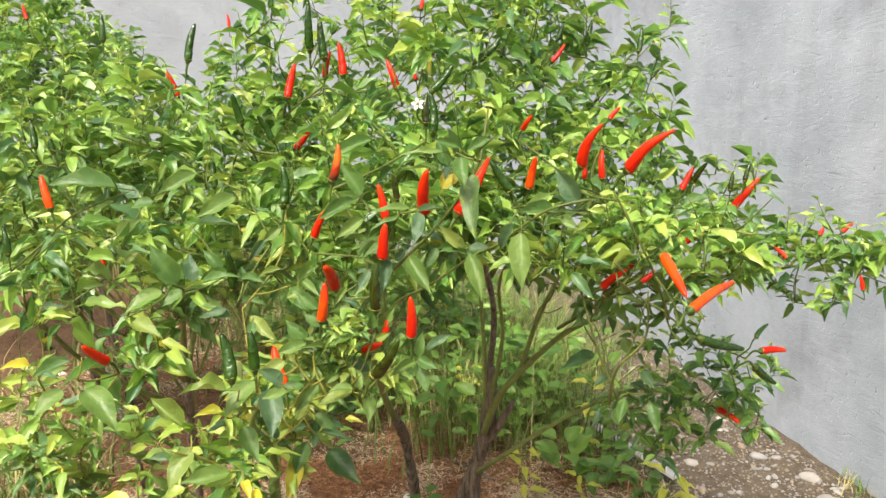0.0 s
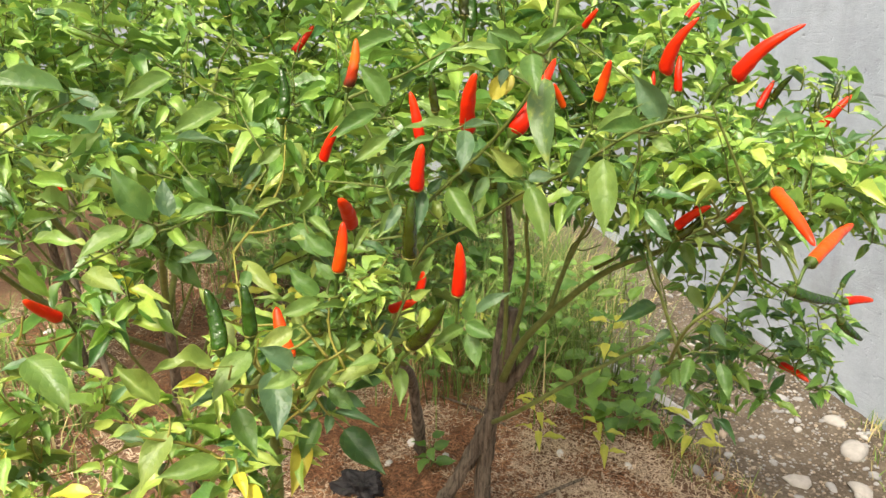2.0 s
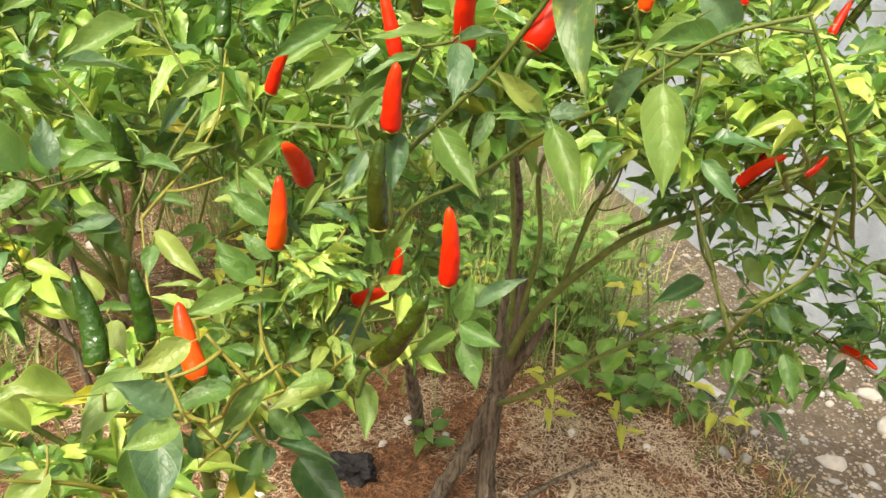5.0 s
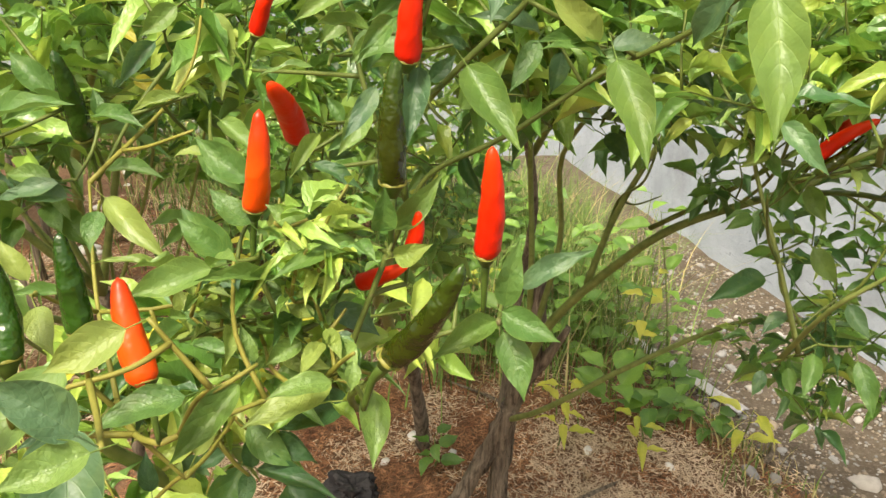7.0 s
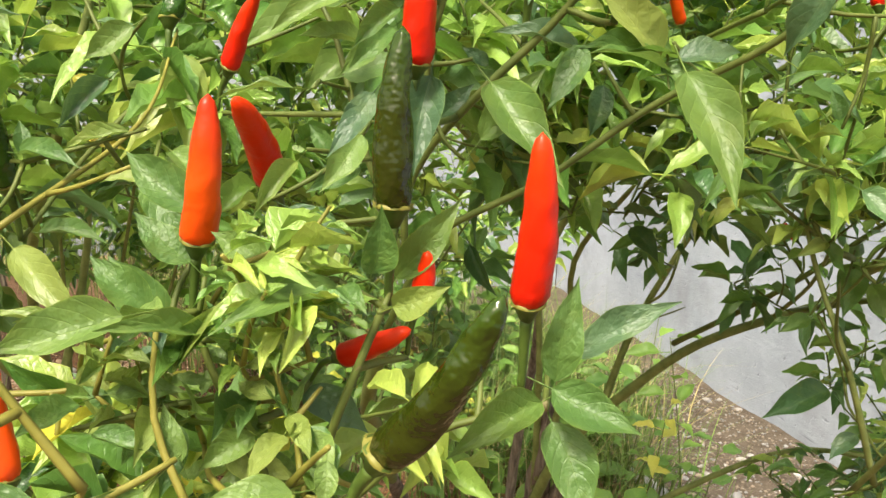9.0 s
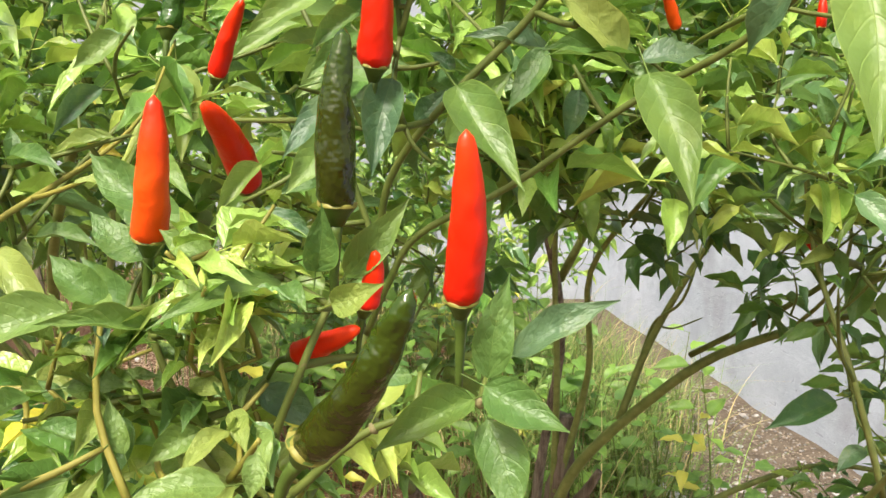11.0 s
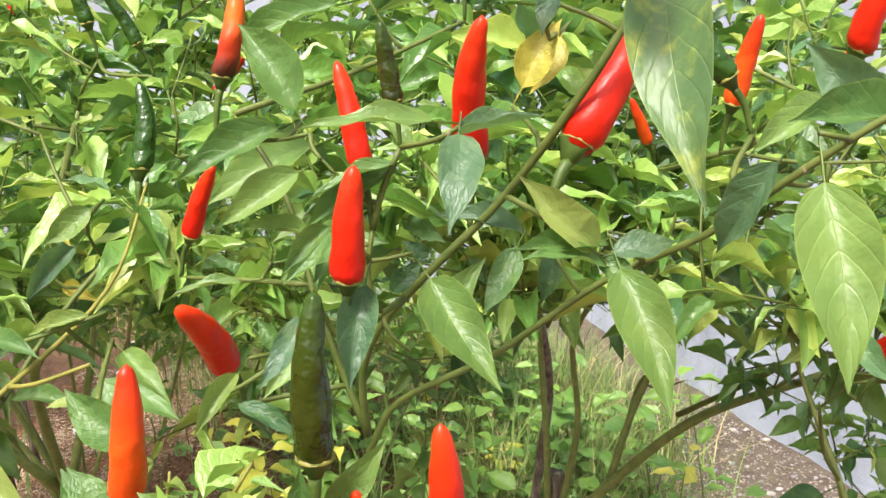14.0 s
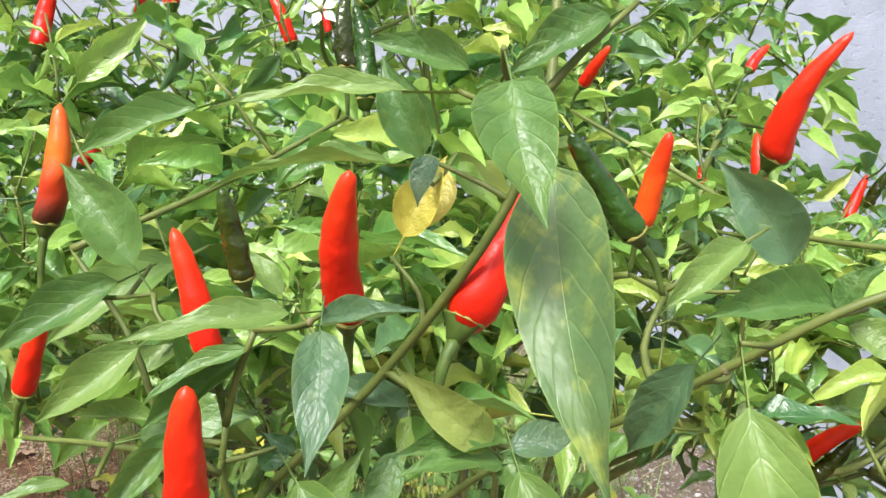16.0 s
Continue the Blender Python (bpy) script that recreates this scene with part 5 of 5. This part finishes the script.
back.fill((0.03, 1.68, 1.36), (0.42, 0.36, 0.26), 250, FRESH, 0.046, clear, 230)
back.fill((0.30, 1.80, 1.42), (0.24, 0.20, 0.16), 44, SUNNY, 0.044, clear, 0)
front.fill((-0.02, 1.28, 1.20), (0.30, 0.13, 0.17), 84, FRESH, 0.050, clear, 120)
front.fill((-0.16, 1.40, 1.03), (0.18, 0.18, 0.12), 36, FRESH, 0.045, clear, 20)
low.fill((-0.31, 0.99, 0.89), (0.24, 0.12, 0.09), 36, LIMY, 0.040, clear, 120)
low.fill((-0.50, 1.03, 0.98), (0.15, 0.11, 0.10), 14, LIMY, 0.042, clear, 50)
back.fill((0.40, 1.58, 1.38), (0.12, 0.12, 0.09), 18, FRESH, 0.042, clear, 0)
front.fill((-0.14, 1.00, 1.005), (0.11, 0.06, 0.045), 40, LIMY, 0.034, lambda p: p.y > 0.925 and p.z < 1.045, 70, near=True, shoots=0)
low.fill((-0.112, 0.950, 1.058), (0.065, 0.028, 0.040), 26, {"yellowgreen": 3, "light": 3, "mid": 3}, 0.024, lambda p: p.y > 0.922, 110, (1, 2), near=True, shoots=0.2)
left.fill((-0.44, 1.18, 1.08), (0.17, 0.12, 0.12), 28, FRESH, 0.052, clear, 60, near=True)
for _ in range(9):
    a = Vector(twig_rng.choice(((-0.60, 1.88, 0.40), (-0.57, 1.78, 0.64), (-0.56, 1.75, 0.70))))
    b = Vector((twig_rng.uniform(-0.80, -0.25), twig_rng.uniform(1.35, 1.70), twig_rng.uniform(1.04, 1.20)))
    m = a.lerp(b, 0.5) + Vector((twig_rng.uniform(-0.05, 0.05), twig_rng.uniform(-0.04, 0.04), twig_rng.uniform(-0.03, 0.03)))
    left.stem([a, m, b], 0.0042, 0.0018, STEM, "branch", 6, 0.1)
left.fill((-0.50, 1.50, 1.21), (0.38, 0.32, 0.21), 225, FRESH, 0.046, clear, 150)
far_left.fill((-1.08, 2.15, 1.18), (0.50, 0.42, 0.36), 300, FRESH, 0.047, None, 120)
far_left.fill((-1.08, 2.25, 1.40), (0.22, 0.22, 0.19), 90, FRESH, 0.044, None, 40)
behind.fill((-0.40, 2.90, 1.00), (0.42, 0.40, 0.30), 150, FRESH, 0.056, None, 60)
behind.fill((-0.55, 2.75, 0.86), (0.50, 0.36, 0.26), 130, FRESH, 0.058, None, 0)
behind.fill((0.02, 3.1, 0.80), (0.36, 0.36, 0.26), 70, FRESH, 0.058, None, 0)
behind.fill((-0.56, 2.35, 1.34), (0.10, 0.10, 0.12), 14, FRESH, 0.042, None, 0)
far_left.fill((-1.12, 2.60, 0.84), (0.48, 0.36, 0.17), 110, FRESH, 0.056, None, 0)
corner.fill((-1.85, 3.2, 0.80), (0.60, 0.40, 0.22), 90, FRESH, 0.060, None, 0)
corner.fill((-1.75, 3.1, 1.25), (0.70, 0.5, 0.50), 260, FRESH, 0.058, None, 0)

for at, r in (((0.006, 0.913, 1.087), 0.0015), ((-0.027, 0.915, 1.077), 0.0015), ((-0.054, 0.935, 1.090), 0.0015), ((-0.100, 0.940, 1.075), 0.0015), ((0.018, 1.064, 1.139), 0.0015),
              ((0.026, 1.052, 1.217), 0.0015), ((0.130, 0.994, 1.232), 0.0015), ((0.002, 1.029, 1.243), 0.0015), ((0.078, 1.022, 1.303), 0.0015), ((-0.086, 0.952, 1.046), 0.0015)):
    knot(front, at, r)
flower(back, (-0.004, 1.205, 1.362), (0.1, -1, 0.5), 0.010)
flower(left, (-0.84, 1.62, 1.42), (0.2, -1, 0.4), 0.011)

for plant in (right, back, front, low, left, far_left, behind, corner):
    plant.finish()

# ---------------------------------------------------------------- ground dressing
rng = random.Random(21)


def stone_mesh(seed, flat, mat):
    bm = bmesh.new()
    bmesh.ops.create_icosphere(bm, subdivisions=2, radius=1.0)
    o = Vector((seed * 3.1, seed * 1.7, 0))
    for v in bm.verts:
        k = 1 + 0.30 * noise.noise(v.co * 0.9 + o) + 0.12 * noise.noise(v.co * 3 + o)
        v.co = Vector((v.co.x * 1.15 * k, v.co.y * 0.85 * k, v.co.z * flat * k))
    # knock off some corners with flat breaks
    cut = random.Random(seed * 7 + 1)
    for _ in range(6):
        n = unit((cut.gauss(0, 1), cut.gauss(0, 1), cut.gauss(0, 0.8)))
        d = max(v.co.dot(n) for v in bm.verts) * cut.uniform(0.64, 0.88)
        for v in bm.verts:
            over = v.co.dot(n) - d
            if over > 0:
                v.co -= n * over
    for f in bm.faces:
        f.smooth = True
    me = bpy.data.meshes.new("stone")
    bm.to_mesh(me)
    bm.free()
    me.materials.append(mat)
    return me


STONES = [(stone_mesh(i, 0.42 + 0.07 * (i % 4), m), lab) for i, (m, lab) in enumerate(
    [(STONE_GREY, "rounded grey river stone on the gravel"), (STONE_PALE, "pale rounded river stone on the gravel"), (STONE_TAN, "tan river stone half sunk in grit"),
     (STONE_PALE, "pale flat river stone on the gravel"), (STONE_GREY, "small grey stone on the gravel"), (CHIP, "white stone chip lying on the soil")])]


def stone(x, y, size, kind, turn=0.0):
    me, lab = STONES[kind]
    ob = new("stone", me)
    ob.matrix_world = Matrix.Translation((x, y, ground_z(x, y) + size * 0.15)) @ pose(0, 0, 0, 0, 0, turn) @ Matrix.Diagonal((size, size, size, 1))
    return tagged(ob, lab, "stone", "stones on the gravel" if kind != 5 else "white chips on the soil")


def on_strip(x, y):
    a = (x - 0.73) + (y - 2.28) * 0.47
    wall = 1.417 - 0.28 * (y - 2.482)
    return a > 0.02 and x < wall - 0.03


# larger stones where they lie
stone(1.14, 2.66, 0.029, 0, 356)
stone(1.00, 2.18, 0.037, 1, 171)
stone(1.18, 2.17, 0.037, 1, 305)
stone(1.25, 2.36, 0.050, 3, 235)
stone(1.27, 2.53, 0.034, 3, 315)
stone(0.89, 2.62, 0.025, 1, 166)
stone(0.74, 2.09, 0.020, 1, 250)
stone(0.68, 2.09, 0.023, 0, 295)
stone(1.10, 2.18, 0.020, 0, 280)
stone(0.84, 2.29, 0.017, 0, 44)
stone(1.08, 2.11, 0.016, 0, 315)
stone(0.73, 2.48, 0.015, 0, 50)
stone(0.87, 2.75, 0.020, 0, 295)
stone(1.13, 2.48, 0.016, 3, 220)
stone(0.97, 2.43, 0.012, 4, 20)
stone(1.18, 2.86, 0.027, 0, 310)
stone(1.26, 2.25, 0.020, 4, 120)
stone(0.01, 2.11, 0.014, 5, 88)
stone(-0.14, 2.07, 0.014, 5, 52)
stone(-1.45, 3.76, 0.031, 5, 355)
stone(-1.25, 3.24, 0.025, 5, 30)
stone(0.14, 1.90, 0.009, 5, 61)
stone(-2.26, 5.42, 0.045, 5, 155)
stone(-1.30, 3.27, 0.045, 5, 40)
stone(-0.78, 3.05, 0.030, 5, 105)
stone(-1.50, 4.20, 0.024, 5, 275)
for _ in range(390):
    x, y = rng.uniform(0.5, 1.75), rng.uniform(1.6, 3.6)
    if on_strip(x, y):
        stone(x, y, rng.uniform(0.005, 0.015) * (1.6 if rng.random() < 0.12 else 1), rng.choice((0, 0, 1, 2, 2, 3, 4)), rng.uniform(0, 360))
for _ in range(26):
    x, y = rng.uniform(-1.7, 0.5), rng.uniform(1.6, 4.2)
    stone(x, y, rng.uniform(0.010, 0.020), 5, rng.uniform(0, 360))


def grit():
    pile = Pile()
    for _ in range(16000):
        x, y = rng.uniform(0.45, 2.1), rng.uniform(1.2, 3.9)
        if not on_strip(x, y):
            continue
        r = rng.uniform(0.002, 0.0060) * (1.5 if rng.random() < 0.12 else 1)
        z = ground_z(x, y) + r * 0.3
        a = rng.uniform(0, 6)
        ring = [(x + r * math.cos(a + q * 1.256) * rng.uniform(0.8, 1.2), y + r * math.sin(a + q * 1.256) * rng.uniform(0.7, 1.2), z) for q in range(5)]
        verts = ring + [(x, y, z + r * 0.7), (x, y, z - r)]
        faces = [(q, (q + 1) % 5, 5) for q in range(5)] + [((q + 1) % 5, q, 6) for q in range(5)]
        pile.add(verts, faces, rng.choice((0, 2, 2, 2, 1)))
    return tagged(new("gravel", pile.mesh("gravel", [STONE_GREY, STONE_PALE, STONE_TAN])), "fine mixed grey and pale gravel", "gravel", kind="stuff")


grit()


def husk_mulch():
    pile = Pile()
    for i in range(100000):
        x, y = (rng.uniform(-1.6, 0.85), rng.uniform(1.4, 3.9)) if i % 4 else (rng.uniform(-0.6, 0.6), rng.uniform(1.5, 2.4))
        a = (x - 0.73) + (y - 2.28) * 0.47
        if a > -0.05 + 0.12 * rng.random() or noise.noise(Vector((x * 2.1, y * 2.1, 4))) < -0.55:
            continue
        length, w = rng.uniform(0.005, 0.016), rng.uniform(0.0008, 0.0020)
        z = ground_z(x, y) + rng.uniform(0.001, 0.007)
        t = rng.uniform(0, 6.28)
        d, s = Vector((math.cos(t), math.sin(t), rng.uniform(-0.25, 0.35))) * length, Vector((-math.sin(t), math.cos(t), 0)) * w
        c = Vector((x, y, z))
        top = c + Vector((0, 0, w * 0.8))
        pile.add([c - d - s * 0.4, c - s, c + d, c + s, top], [(0, 1, 4), (1, 2, 4), (2, 3, 4), (3, 0, 4)], 1 if rng.random() < 0.22 + 0.55 * max(0.0, min(1.0, (x - 0.06) * 4, (2.45 - y) * 4)) + 0.30 * max(0.0, min(1.0, (-0.70 - x) * 3)) + 1.5 * noise.noise(Vector((x * 5.5, y * 5.5, 8))) else 0)
    return tagged(new("husk_mulch", pile.mesh("husk_mulch", [HUSK, STRAW], smooth=False)), "loose brown husk and straw mulch on the bed", "mulch", kind="stuff")


husk_mulch()


def blades(pile, x, y, count, spread, h, dry=0.15, broad=1.0):
    for _ in range(count):
        px, py = x + rng.gauss(0, spread), y + rng.gauss(0, spread)
        z = ground_z(px, py) - 0.004
        t, lean = rng.uniform(0, 6.28), rng.uniform(0.2, 1.1)
        hh, w = h * rng.uniform(0.5, 1.15), rng.uniform(0.0015, 0.0032) * broad
        d, s = Vector((math.cos(t), math.sin(t), 0)), Vector((-math.sin(t), math.cos(t), 0))
        verts = []
        for q in range(5):
            k = q / 4
            p = Vector((px, py, z)) + d * (hh * lean * k * k) + Vector((0, 0, hh * (k - 0.35 * lean * k * k)))
            ww = w * (1 - k * 0.92)
            verts += [p - s * ww + Vector((0, 0, ww * 0.5)), p, p + s * ww + Vector((0, 0, ww * 0.5))]
        faces = [(a * 3 + b, a * 3 + b + 1, a * 3 + b + 4, a * 3 + b + 3) for a in range(4) for b in range(2)]
        pile.add(verts, faces, 1 if rng.random() < dry else 0)


def grass(label, spots, dry=0.15, broad=1.0):
    pile = Pile()
    for x, y, count, spread, h in spots:
        blades(pile, x, y, count, spread, h, dry, broad)
    return tagged(new("grass", pile.mesh("grass", [GRASS, DRYGRASS])), label, "grass", kind="stuff")


grass("long green grass at the edge of the bed", [(-1.25, 2.25, 60, 0.10, 0.28), (-1.05, 2.05, 50, 0.10, 0.24), (-0.95, 1.75, 40, 0.09, 0.24), (-1.4, 2.6, 60, 0.14, 0.25), (-0.80, 1.55, 40, 0.08, 0.22), (-0.72, 1.46, 46, 0.07, 0.22), (-0.64, 1.40, 26, 0.05, 0.20), (-1.18, 2.02, 46, 0.07, 0.30), (-1.02, 2.20, 30, 0.08, 0.24), (-1.30, 2.40, 40, 0.09, 0.26), (-1.6, 2.9, 60, 0.16, 0.24)], 0.22, 1.5)
grass("thin weedy grass behind the trunks", [(0.10, 2.75, 260, 0.22, 0.40), (0.30, 2.85, 220, 0.18, 0.36), (0.25, 2.5, 120, 0.12, 0.22), (0.0, 2.55, 90, 0.12, 0.2), (-0.9, 3.4, 160, 0.3, 0.25), (0.32, 2.65, 110, 0.14, 0.30), (-0.15, 2.85, 90, 0.16, 0.32), (0.42, 2.95, 90, 0.14, 0.26), (0.15, 3.2, 120, 0.25, 0.35), (-0.5, 3.3, 80, 0.25, 0.30)] + [(rng.uniform(-0.25, 0.62), rng.uniform(2.95, 4.4), 34, 0.11, rng.uniform(0.25, 0.46)) for _ in range(22)]
      + [(rng.uniform(-1.3, -0.3), rng.uniform(3.3, 4.5), 60, 0.13, rng.uniform(0.2, 0.36)) for _ in range(16)]
      + [(x, y, 60, 0.10, rng.uniform(0.16, 0.40)) for x, y in ((rng.uniform(0.05, 0.66), rng.uniform(2.5, 4.3)) for _ in range(46)) if x + (y - 2.28) * 0.47 < 0.80 or y > 3.3]
      + [(rng.uniform(-0.9, 0.0), rng.uniform(4.0, 4.9), 40, 0.14, rng.uniform(0.35, 0.6)) for _ in range(14)]
      + [(rng.uniform(-2.8, -0.3), rng.uniform(4.2, 4.75), 46, 0.13, rng.uniform(0.45, 0.80)) for _ in range(34)], 0.16)
grass("dry grass tufts along the gravel", [(0.55, 2.45, 34, 0.06, 0.10), (0.62, 2.2, 30, 0.06, 0.09), (0.72, 2.05, 40, 0.05, 0.09), (0.70, 2.20, 46, 0.05, 0.11), (0.78, 1.95, 40, 0.06, 0.08), (1.40, 2.46, 60, 0.04, 0.08), (1.32, 2.30, 26, 0.05, 0.07), (1.40, 2.05, 24, 0.05, 0.06)], 0.6)

WEED_SKIN = {"light": leaf_material("fresh weed leaf", (0.112, 0.250, 0.035), (0.205, 0.375, 0.065)), "mid": leaf_material("weed leaf", (0.066, 0.175, 0.030), (0.130, 0.272, 0.050)),
             "yellowgreen": leaf_material("yellowing weed leaf", (0.380, 0.440, 0.050), (0.520, 0.530, 0.080))}
WEED_LEAVES = {t: mesh_from("leaf", s[0], s[1], WEED_SKIN[t], uvs=s[2]) for t, s in (("light", NEAR_SHAPES[0]), ("mid", FAR_SHAPES[1]), ("yellowgreen", FAR_SHAPES[3]))}


def weed(x, y, h, count, size, tone, wide=0.55):
    """A seedling with a thin stem and oval leaves in pairs."""
    base = Vector((x, y, ground_z(x, y) - 0.004))
    root = new("weed")
    root.location = base
    tagged(root, "low broad-leaved green weed on the soil" if tone != "yellowgreen" else "small yellowing seedling on the soil", "weed", "weeds in the bed")
    top = Vector((rng.uniform(-0.2, 0.2) * h, rng.uniform(-0.2, 0.2) * h, h))
    line = smooth_line([Vector(), top * 0.5 + Vector((0.008, 0, 0)), top], 3)
    pile = Pile()
    pile.add(*tube(line, [0.0022 - 0.0012 * i / (len(line) - 1) for i in range(len(line))], 5))
    put_part("stem", pile.mesh("stem", [TWIG]), root)
    for q in range(count):
        k = 0.25 + 0.75 * q / max(1, count - 1)
        p = top * k
        a = q * 2.2 + rng.uniform(-0.3, 0.3)
        out = Vector((math.cos(a), math.sin(a), rng.uniform(-0.15, 0.5)))
        length = size * rng.uniform(0.7, 1.2)
        ob = put_part("leaf", WEED_LEAVES[tone], root)
        ob.matrix_local = leaf_pose(p + unit(out) * length * 0.3, out, (rng.uniform(-0.3, 0.3), -0.3, 1), length, length * wide)


wr = random.Random(77)
for _ in range(150):
    wx, wy = wr.uniform(-0.75, 0.62), wr.uniform(2.32, 4.0)
    if wx + (wy - 2.28) * 0.47 < 0.74:
        weed(wx, wy, wr.uniform(0.15, 0.52), wr.randint(8, 12), wr.uniform(0.050, 0.085), wr.choice(("light", "mid", "mid", "light", "mid", "mid", "yellowgreen")), 0.5)
for x, y, h, c, s, tone in ((0.40, 2.23, 0.15, 8, 0.080, "light"), (0.47, 2.22, 0.09, 7, 0.065, "mid"), (0.55, 2.25, 0.08, 8, 0.060, "light"), (0.61, 2.22, 0.07, 7, 0.060, "mid"),
                            (0.68, 2.20, 0.12, 6, 0.075, "yellowgreen"), (0.50, 2.36, 0.12, 8, 0.070, "light"), (0.57, 2.35, 0.08, 7, 0.060, "mid"), (0.25, 2.13, 0.17, 9, 0.060, "yellowgreen"),
                            (0.43, 2.08, 0.13, 6, 0.055, "yellowgreen"), (-0.03, 2.05, 0.08, 7, 0.055, "mid"), (0.36, 2.62, 0.18, 9, 0.065, "light"), (0.22, 2.70, 0.22, 9, 0.065, "mid"),
                            (0.05, 2.75, 0.20, 9, 0.065, "mid"), (-0.12, 2.70, 0.18, 9, 0.065, "light"), (0.30, 2.90, 0.26, 9, 0.075, "light"), (0.10, 2.95, 0.28, 10, 0.075, "mid"),
                            (-0.3, 2.75, 0.18, 8, 0.065, "mid"), (0.30, 2.50, 0.20, 9, 0.07, "light"), (0.16, 2.45, 0.22, 9, 0.07, "light")):
    weed(x, y, h, c, s, tone, 0.62 if tone != "yellowgreen" else 0.34)


def strip_of_tin(a, b):
    """A thin bent strip that edges the bed."""
    a, b = Vector((*a, ground_z(*a) + 0.030)), Vector((*b, ground_z(*b) + 0.032))
    way = unit(b - a)
    side = Vector((-way.y, way.x, 0))
    prof = [(-0.018, 0.0), (-0.004, 0.010), (0.016, 0.004), (0.016, 0.001), (-0.004, 0.007), (-0.018, -0.003)]
    verts, faces, n = [], [], 14
    for i in range(n + 1):
        p = a.lerp(b, i / n) + Vector((0, 0, 0.006 * noise.noise(Vector((i * 0.5, 2, 0)))))
        verts += [p + side * u + Vector((0, 0, v)) for u, v in prof]
    m = len(prof)
    for i in range(n):
        for q in range(m):
            r = (q + 1) % m
            faces.append((i * m + q, i * m + r, (i + 1) * m + r, (i + 1) * m + q))
    faces += [tuple(range(m - 1, -1, -1)), tuple(n * m + q for q in range(m))]
    return tagged(new("edging_strip", mesh_from("edging_strip", verts, faces, TIN, smooth=False)), "dull grey metal edging strip lying on soil", "edging")


strip_of_tin((0.535, 2.87), (0.787, 2.417))


def stick(a, b, r, label="dry grey stick lying on the mulch", lift=0.006, skin=BARK):
    pts = [Vector((a[0], a[1], ground_z(*a) + lift)), Vector(((a[0] + b[0]) / 2 + 0.01, (a[1] + b[1]) / 2, ground_z((a[0] + b[0]) / 2, (a[1] + b[1]) / 2) + lift + 0.008)), Vector((b[0], b[1], ground_z(*b) + lift))]
    line = smooth_line(pts, 5)
    pile = Pile()
    pile.add(*tube(line, [r * (1 - 0.4 * i / (len(line) - 1)) for i in range(len(line))], 7, 0.4, a[0] * 7))
    return tagged(new("stick", pile.mesh("stick", [skin])), label, "stick", "sticks on the mulch")


stick((0.14, 1.84), (0.36, 2.0), 0.006)
stick((0.27, 1.85), (0.285, 1.93), 0.007, "short pale broken stick on the mulch", 0.012, PALE_WOOD)
stick((0.735, 2.147), (0.824, 2.312), 0.008, "dark rotten stick beside the gravel", 0.008)
stick((0.18, 2.25), (0.0, 2.4), 0.005)
stick((-0.42, 2.9), (-0.75, 3.2), 0.010)
stick((-0.55, 2.6), (-0.30, 2.75), 0.006)


# bare grey dead plant stems left standing, filed under stakes
def stake(x, y, h, lean, r=0.011):
    base = Vector((x, y, ground_z(x, y) - 0.03))
    line = [base + Vector((lean[0] * k, lean[1] * k, h * k)) for k in (0, 0.3, 0.65, 1)]
    pile = Pile()
    pile.add(*tube(line, [r, r * 0.95, r * 0.9, r * 0.8], 8, 0.3, x * 5))
    return tagged(new("stake", pile.mesh("stake", [BARK])), "bare grey weathered dead stem standing in the bed", "stake", "stakes in the bed")


stake(-1.12, 2.75, 0.55, (-0.10, 0.05))
stake(-0.86, 2.2, 0.5, (-0.08, -0.04), 0.009)
stake(-1.32, 3.0, 0.5, (-0.06, 0.0))

DEAD_LEAF = plain("dead brown leaf", (0.30, 0.20, 0.11), (0.48, 0.36, 0.23), 60, 0.8, 0.6, 0.002)
DEAD_MESHES = [mesh_from("dead_leaf", q[0], q[1], DEAD_LEAF, uvs=q[2]) for q in (leaf_shape(10, 6, 0.55, 0.2, 0.12, 0.5, 71), leaf_shape(10, 6, 0.35, 0.3, 0.10, -0.6, 72))]


def dead_leaf(x, y, length, turn):
    ob = new("dead_leaf", DEAD_MESHES[int(turn) % 2])
    way = Vector((math.cos(radians(turn)), math.sin(radians(turn)), 0.10))
    ob.matrix_world = leaf_pose(Vector((x, y, ground_z(x, y) + length * 0.10)), way, (0.1, -0.2, 1), length, length * 0.5)
    return tagged(ob, "curled tan dead leaf lying on the mulch", "dead leaf", "dead leaves on the mulch")


for x, y, length, turn in ((-1.36, 3.29, 0.10, 20), (-0.86, 3.07, 0.085, 151), (-0.81, 4.10, 0.10, 60), (-1.16, 3.36, 0.08, 203), (-0.30, 2.30, 0.05, 310), (0.30, 2.02, 0.045, 77), (-0.48, 2.15, 0.05, 118)):
    dead_leaf(x, y, length, turn)

# a rotten black nursery bag at the foot of the front bush
bm = bmesh.new()
bmesh.ops.create_icosphere(bm, subdivisions=4, radius=1.0)
for v in bm.verts:
    k = 1 + 0.75 * noise.noise(v.co * 1.5 + Vector((2, 1, 0))) + 0.30 * noise.noise(v.co * 4.0 + Vector((4, 0, 0))) + 0.10 * noise.noise(v.co * 10)
    v.co = Vector((v.co.x * 0.056 * k, v.co.y * 0.036 * k, v.co.z * 0.036 * k))
me = bpy.data.meshes.new("nursery_bag")
bm.to_mesh(me)
bm.free()
me.materials.append(CHAR)
bag = tagged(new("nursery_bag", me), "torn black plastic nursery bag on the mulch", "bag")
bag.location = (-0.20, 1.96, ground_z(-0.20, 1.96) + 0.014)
